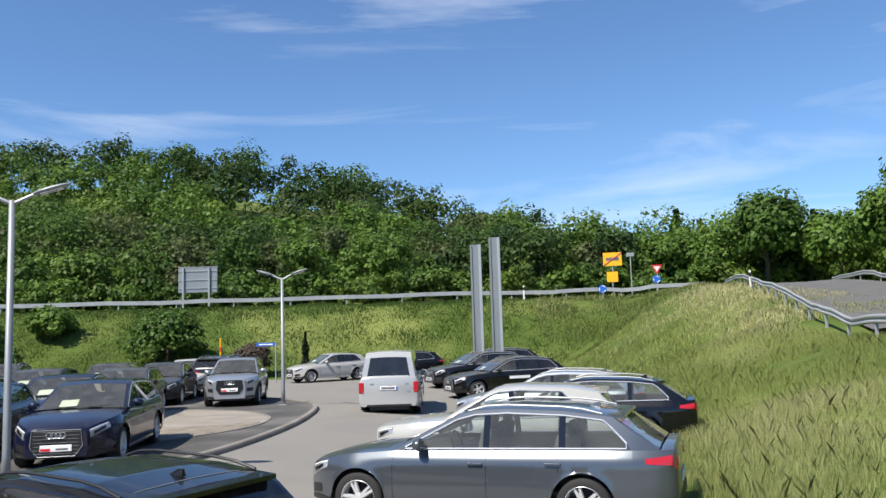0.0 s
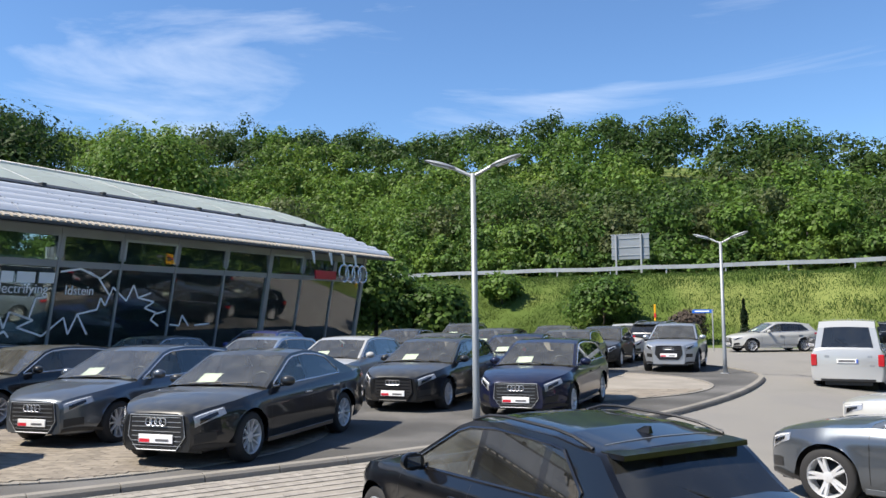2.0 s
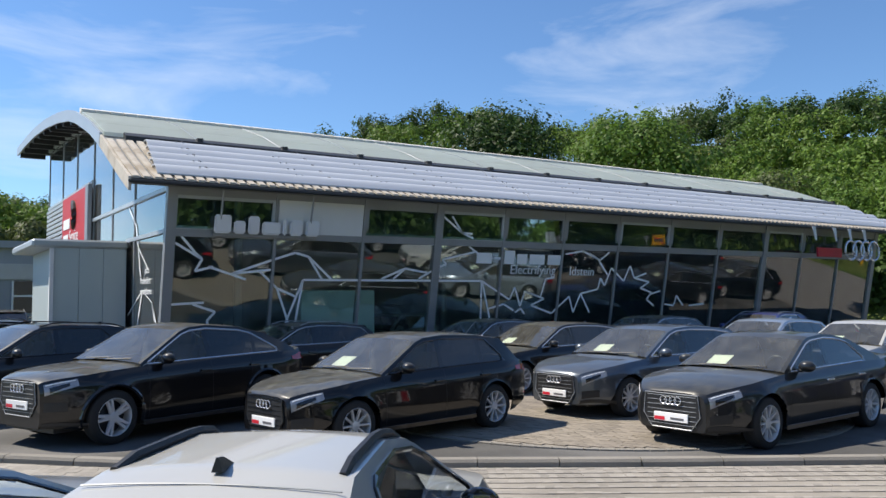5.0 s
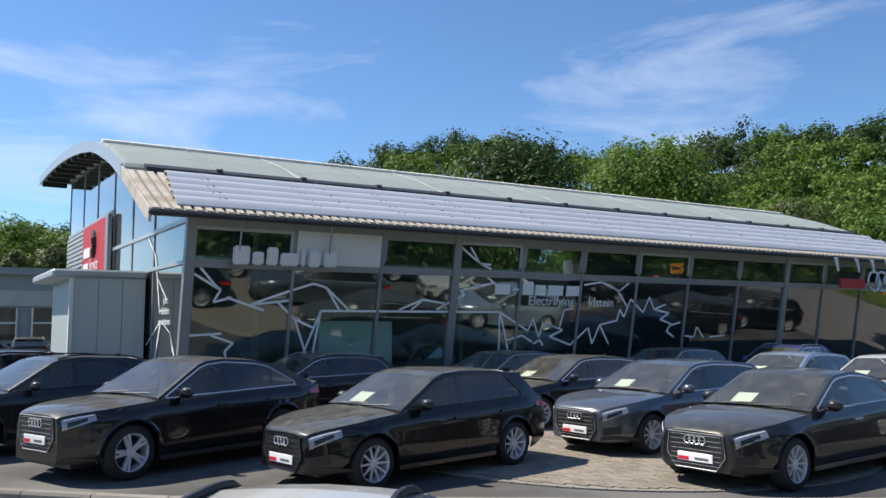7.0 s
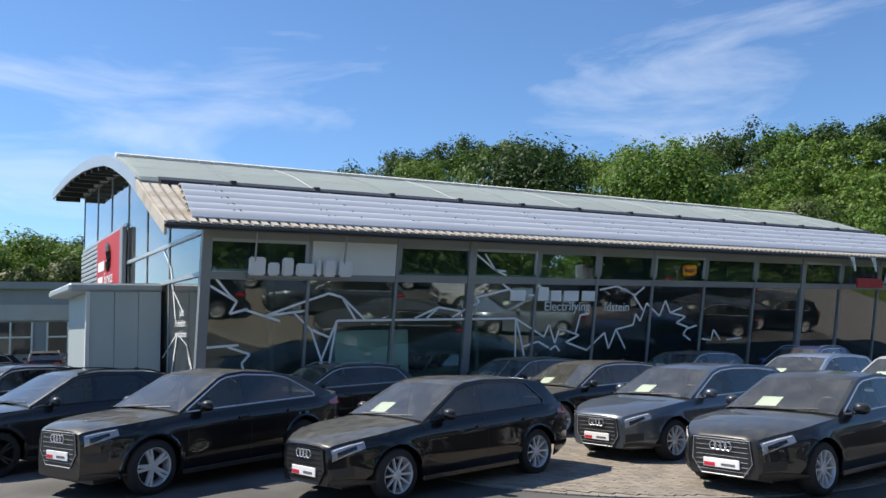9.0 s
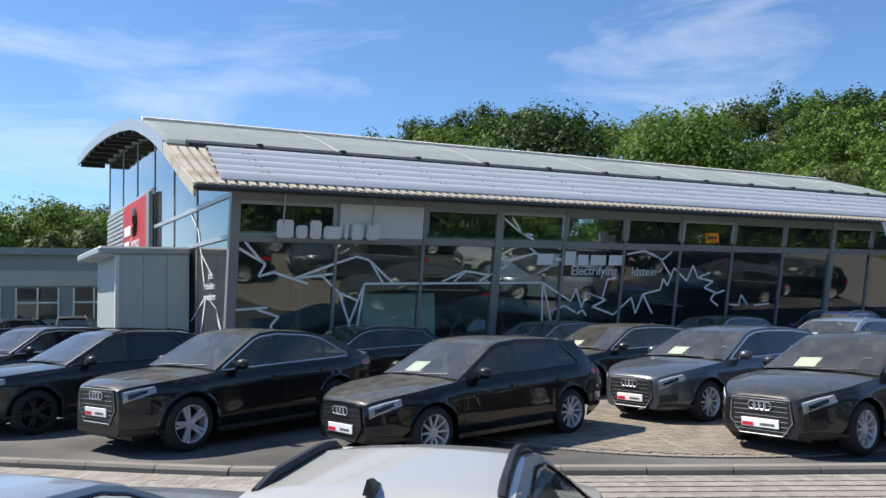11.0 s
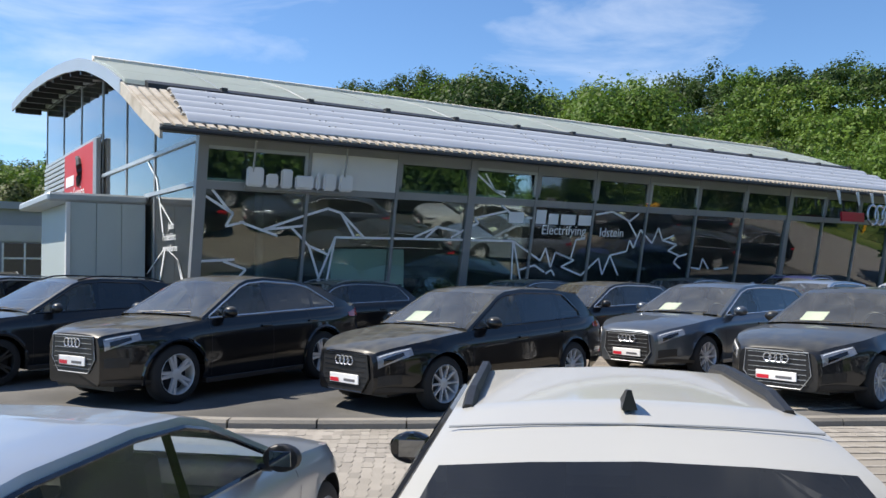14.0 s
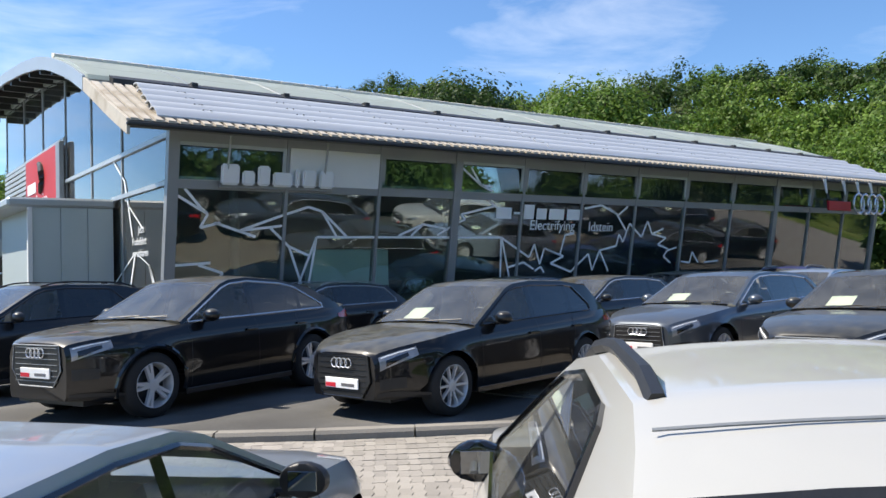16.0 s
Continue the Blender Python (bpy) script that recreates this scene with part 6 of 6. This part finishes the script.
# rows behind
car("suv", "anthracite", -22.8, 0.4, -62, 0, "dark SUV standing beside the showroom porch", sheet_on=False)
car("avant", "black", -20.0, 6.95, -80, 0, "black estate car close to the showroom front", rim="five")
car("avant", "black", -16.25, 11.5, -84, 0, "dusty black estate car in the second row", trim="chrome", rails=False)
car("avant", "black", -19.5, 12.0, -80, 0, "dusty black estate car before the glass front", rails=False)
car("avant", "black", -19.2, 17.8, -82, 0, "black estate car in the back row", rails=False)
car("avant", "paleblue", -15.0, 17.6, -83, 0, "pale silver-blue estate car", rails=False)
car("suv", "blue", -17.8, 21.3, -80, 0, "blue SUV with silver roof rails", tall=0.97)
car("avant", "white", -12.5, 17.8, -83, 0, "white estate car in the middle row", rails=False)
car("saloon", "black", -11.6, 21.5, -84, 0, "black low saloon behind the white car", trim="chrome")
car("avant", "anthracite", -15.5, 26.6, -80, 0, "dark estate car in the back row", rails=False)
car("suv", "black", -15.2, 31.5, -80, 0, "black SUV near the hedge")
car("avant", "black", -12.0, 27.0, -84, 0, "black estate car in the back row", trim="black", rails=False)
car("saloon", "navy", -8.9, 20.8, -84, 0, "dark blue saloon half hidden behind an estate car")
car("avant", "black", -8.75, 25.0, -85, 0, "black estate car with a price sheet", rails=False)
car("hatch", "black", -11.4, 32.0, -84, 0, "black hatchback beside the hedge")
car("hatch", "white", -9.2, 35.5, -84, 0, "white small car behind the dark ones")
car("hatch", "anthracite", -9.0, 30.5, -87, 0, "dark grey hatchback facing the lane")
car("suv", "anthracite", -7.9, 36.2, 82, 0, "dark SUV parked tail first")
car("suv", "silver", -6.15, 29.1, -87, 0, "silver compact SUV facing the lane", trim="black", sheet_on=False)
# far side of the lane
car("hatch", "white", -4.0, 43.4, -150, LANE(-4, 43), "white hatchback at the foot of the bank", dealer=False)
car("hatch", "black", -0.2, 42.6, -155, LANE(0, 42), "black hatchback at the foot of the bank", dealer=False)
car("avant", "black", 4.4, 41.5, -160, LANE(4, 41), "black estate car near the bank", dealer=False)
car("avant", "black", 2.9, 35.6, -158, LANE(3, 35), "black estate car beside the steel columns", dealer=False)
auto = car("avant", "black", 3.45, 31.2, -163, LANE(3, 31), "black estate car with white lettering on its side", rim="five", dealer=False)
part("side_mark", span((-0.7, 0.93, 0.66), (0.15, 0.934, 0.76)), "decal", auto)
van = car("van", "vanwhite", -0.75, 27.3, 86, -0.295, "silver van seen from behind with small stickers", sheet_on=False, dealer=False, privacy=True, name="van", logo=False)
for yy, zz in ((0.5, 0.98), (-0.55, 0.98), (-0.6, 0.74)):
    part("sticker", span((-2.503, yy - 0.06, zz - 0.03), (-2.499, yy + 0.06, zz + 0.03)), "steel", van)
# row along the lane, tails to the bank
car("avant", "grey", 0.28, 10.75, 156.8, -0.295, "steel grey estate car seen from its side", rim="five", sheet_on=False, dealer=True, privacy=False, scale=1.03)
car("suv", "white", 0.95, 13.7, 163, LANE(1, 13), "white SUV between two estate cars", sheet_on=False, rails=False, privacy=False)
car("avant", "jet", 3.0, 17.2, 162, LANE(3, 17), "black estate car backed up to the grass bank", sheet_on=False, privacy=False)
car("avant", "silver", 3.0, 20.4, 162, LANE(3, 20), "silver estate car in the row by the bank", sheet_on=False, privacy=False)
car("hatch", "jet", -3.66, 6.56, 145.8, -0.25, "glossy black hatchback with a roof spoiler", sheet_on=False, scale=1.0, trim="black", privacy=True, rails=True)
car("crossover", "white", -5.70, 1.31, 140, -0.09, "white compact SUV with black roof rails seen from behind", sheet_on=False, trim="black", tall=0.94, mirrors="gloss")
car("avant", "silver", -7.44, -0.44, 134, -0.147, "silver older estate car with clear windows", sheet_on=False, privacy=False, trim="black", rim="five", dealer=False, rails=False, tall=0.965, scale=0.92, mirrors="plastic")
# in front of the low building and indoors
car("avant", "black", -50.5, 4.0, 175, 0, "black car by the office building", sheet_on=False)
car("hatch", "navy", -46.5, 0.5, -75, 0, "dark hatchback by the office building", sheet_on=False)
car("avant", "white", -25.6, 12.6, -60, 0.03, "white estate car inside the showroom", sheet_on=False)
car("suv", "anthracite", -26.0, 19.0, -70, 0.03, "dark SUV inside the showroom", sheet_on=False)
car("avant", "black", -24.5, 27.5, -80, 0.03, "dark estate car inside the showroom", sheet_on=False)


# ---- paving, last ----
def paver_outline():
    """A block with waved long sides that locks into its neighbours."""
    n = 4
    left = [(0.010 * (1 if k % 4 in (1, 2) else -1), 0.2 * (k + 0.3 * (k % 2)) / n) for k in range(n + 1)]
    return left + [(a + 0.1, b) for a, b in left[::-1]]


def in_kerb(x, y):
    """Whether a place lies on the lane side of the kerb."""
    for (xa, ya), (xb, yb) in zip(KERB, KERB[1:]):
        if ya <= y <= yb:
            return x > xa + (xb - xa) * (y - ya) / (yb - ya) + 0.17
    return False


def block(outline, shrink, h):
    bm = bmesh.new()
    cx = sum(p[0] for p in outline) / len(outline)
    cy = sum(p[1] for p in outline) / len(outline)
    lo = [bm.verts.new((cx + (a - cx) * (1 - shrink), cy + (b - cy) * (1 - shrink * 0.15), 0)) for a, b in outline]
    hi = [bm.verts.new((cx + (a - cx) * (1 - shrink * 2.2), cy + (b - cy) * (1 - shrink * 0.4), h)) for a, b in outline]
    bm.faces.new(hi)
    n = len(outline)
    for i in range(n):
        bm.faces.new((lo[i], lo[(i + 1) % n], hi[(i + 1) % n], hi[i]))
    bmesh.ops.recalc_face_normals(bm, faces=bm.faces)
    return bm


def lay(name, outline, du, dv, turn, inside, zf, near, material, label, offset, h=0.012):
    """Blocks over an area: the nearest as single pieces, the others joined."""
    area = thing(name, label=label, category="paving", kind="structure")
    me = mesh_of("paver", block(outline, 0.016, h), material)
    co = np.array([v.co for v in me.vertices])
    faces = [tuple(p.vertices) for p in me.polygons]
    verts, polys, count = [], [], 0
    c, s = math.cos(turn), math.sin(turn)
    rr = random.Random(3)
    for j in range(-140, 140):
        for i in range(-280, 280):
            u, v = i * du + (offset if j % 2 else 0), j * dv
            x, y = c * u - s * v - 9, s * u + c * v + 5
            if not inside(x, y):
                continue
            z = zf(x, y) + rr.uniform(-0.002, 0.002)
            if near(x, y) and count < 300:
                part("paver", me, None, area, m=pose(x, y, z, rr.uniform(-0.6, 0.6), rr.uniform(-0.6, 0.6), math.degrees(turn)))
                count += 1
            else:
                base = len(verts) * len(co)
                verts.append(co @ np.array([[c, s, 0], [-s, c, 0], [0, 0, 1]]) + np.array([x, y, z]))
                polys += [tuple(k + base for k in f) for f in faces]
    m2 = bpy.data.meshes.new("pavers")
    m2.from_pydata(np.concatenate(verts).tolist(), [], polys)
    m2.materials.append(M[material])
    part("pavers", m2, None, area, kind="stuff")


tagged(part("paving_bed", sheet(-16, -1, -3.5, 10.5, 0.5, lambda x, y: True, lambda x, y: lane_z(x, y) + 0.004), "joint"), "sandy joints of the paved lane", "paving", kind="structure")
lay("paved_lane", paver_outline(), 0.1, 0.2, radians(58), lambda x, y: -16 < x < -1.1 and -3.4 < y < 10.3 and in_kerb(x, y), lambda x, y: lane_z(x, y) + 0.005,
    lambda x, y: -9.6 < x < -7.0 and 3.4 < y < 6.4, "paver", "lane of interlocking pale concrete pavers", 0.0, 0.007)
BRICK = [(0, 0), (0.2, 0), (0.2, 0.1), (0, 0.1)]
for cx, cy, rad, near in ((-12.9, 10.0, 4.15, True), (-8.9, 22.0, 4.75, False)):
    bm = bmesh.new()
    bmesh.ops.create_circle(bm, cap_ends=True, segments=64, radius=rad, matrix=Matrix.Translation((cx, cy, 0.004)))
    tagged(part("paving_bed", bm, "joint"), "sandy joints of a paved circle", "paving", kind="structure")
    lay("paved_circle", BRICK, 0.2, 0.1, radians(20), lambda x, y: math.hypot(x - cx, y - cy) < rad - 0.16, lambda x, y: 0.005,
        lambda x, y: -12.5 < x < -10.2 and 6.4 < y < 8.4 and near, "sett", "circle of reddish paving blocks in the tarmac", 0.1)
    ring = thing("edging_ring", label="ring of edging blocks round a paved circle", category="kerb", kind="structure")
    bm = bmesh.new()
    n = int(math.tau * rad / 0.21)
    for i in range(n):
        a = math.tau * i / n
        box(0.1, 0.2, 0.03, (cx + rad * math.cos(a), cy + rad * math.sin(a), 0.006), 0, bm, Matrix.Rotation(a, 4, "Z"))
    part("edging", bm, "kerb", ring, kind="stuff")
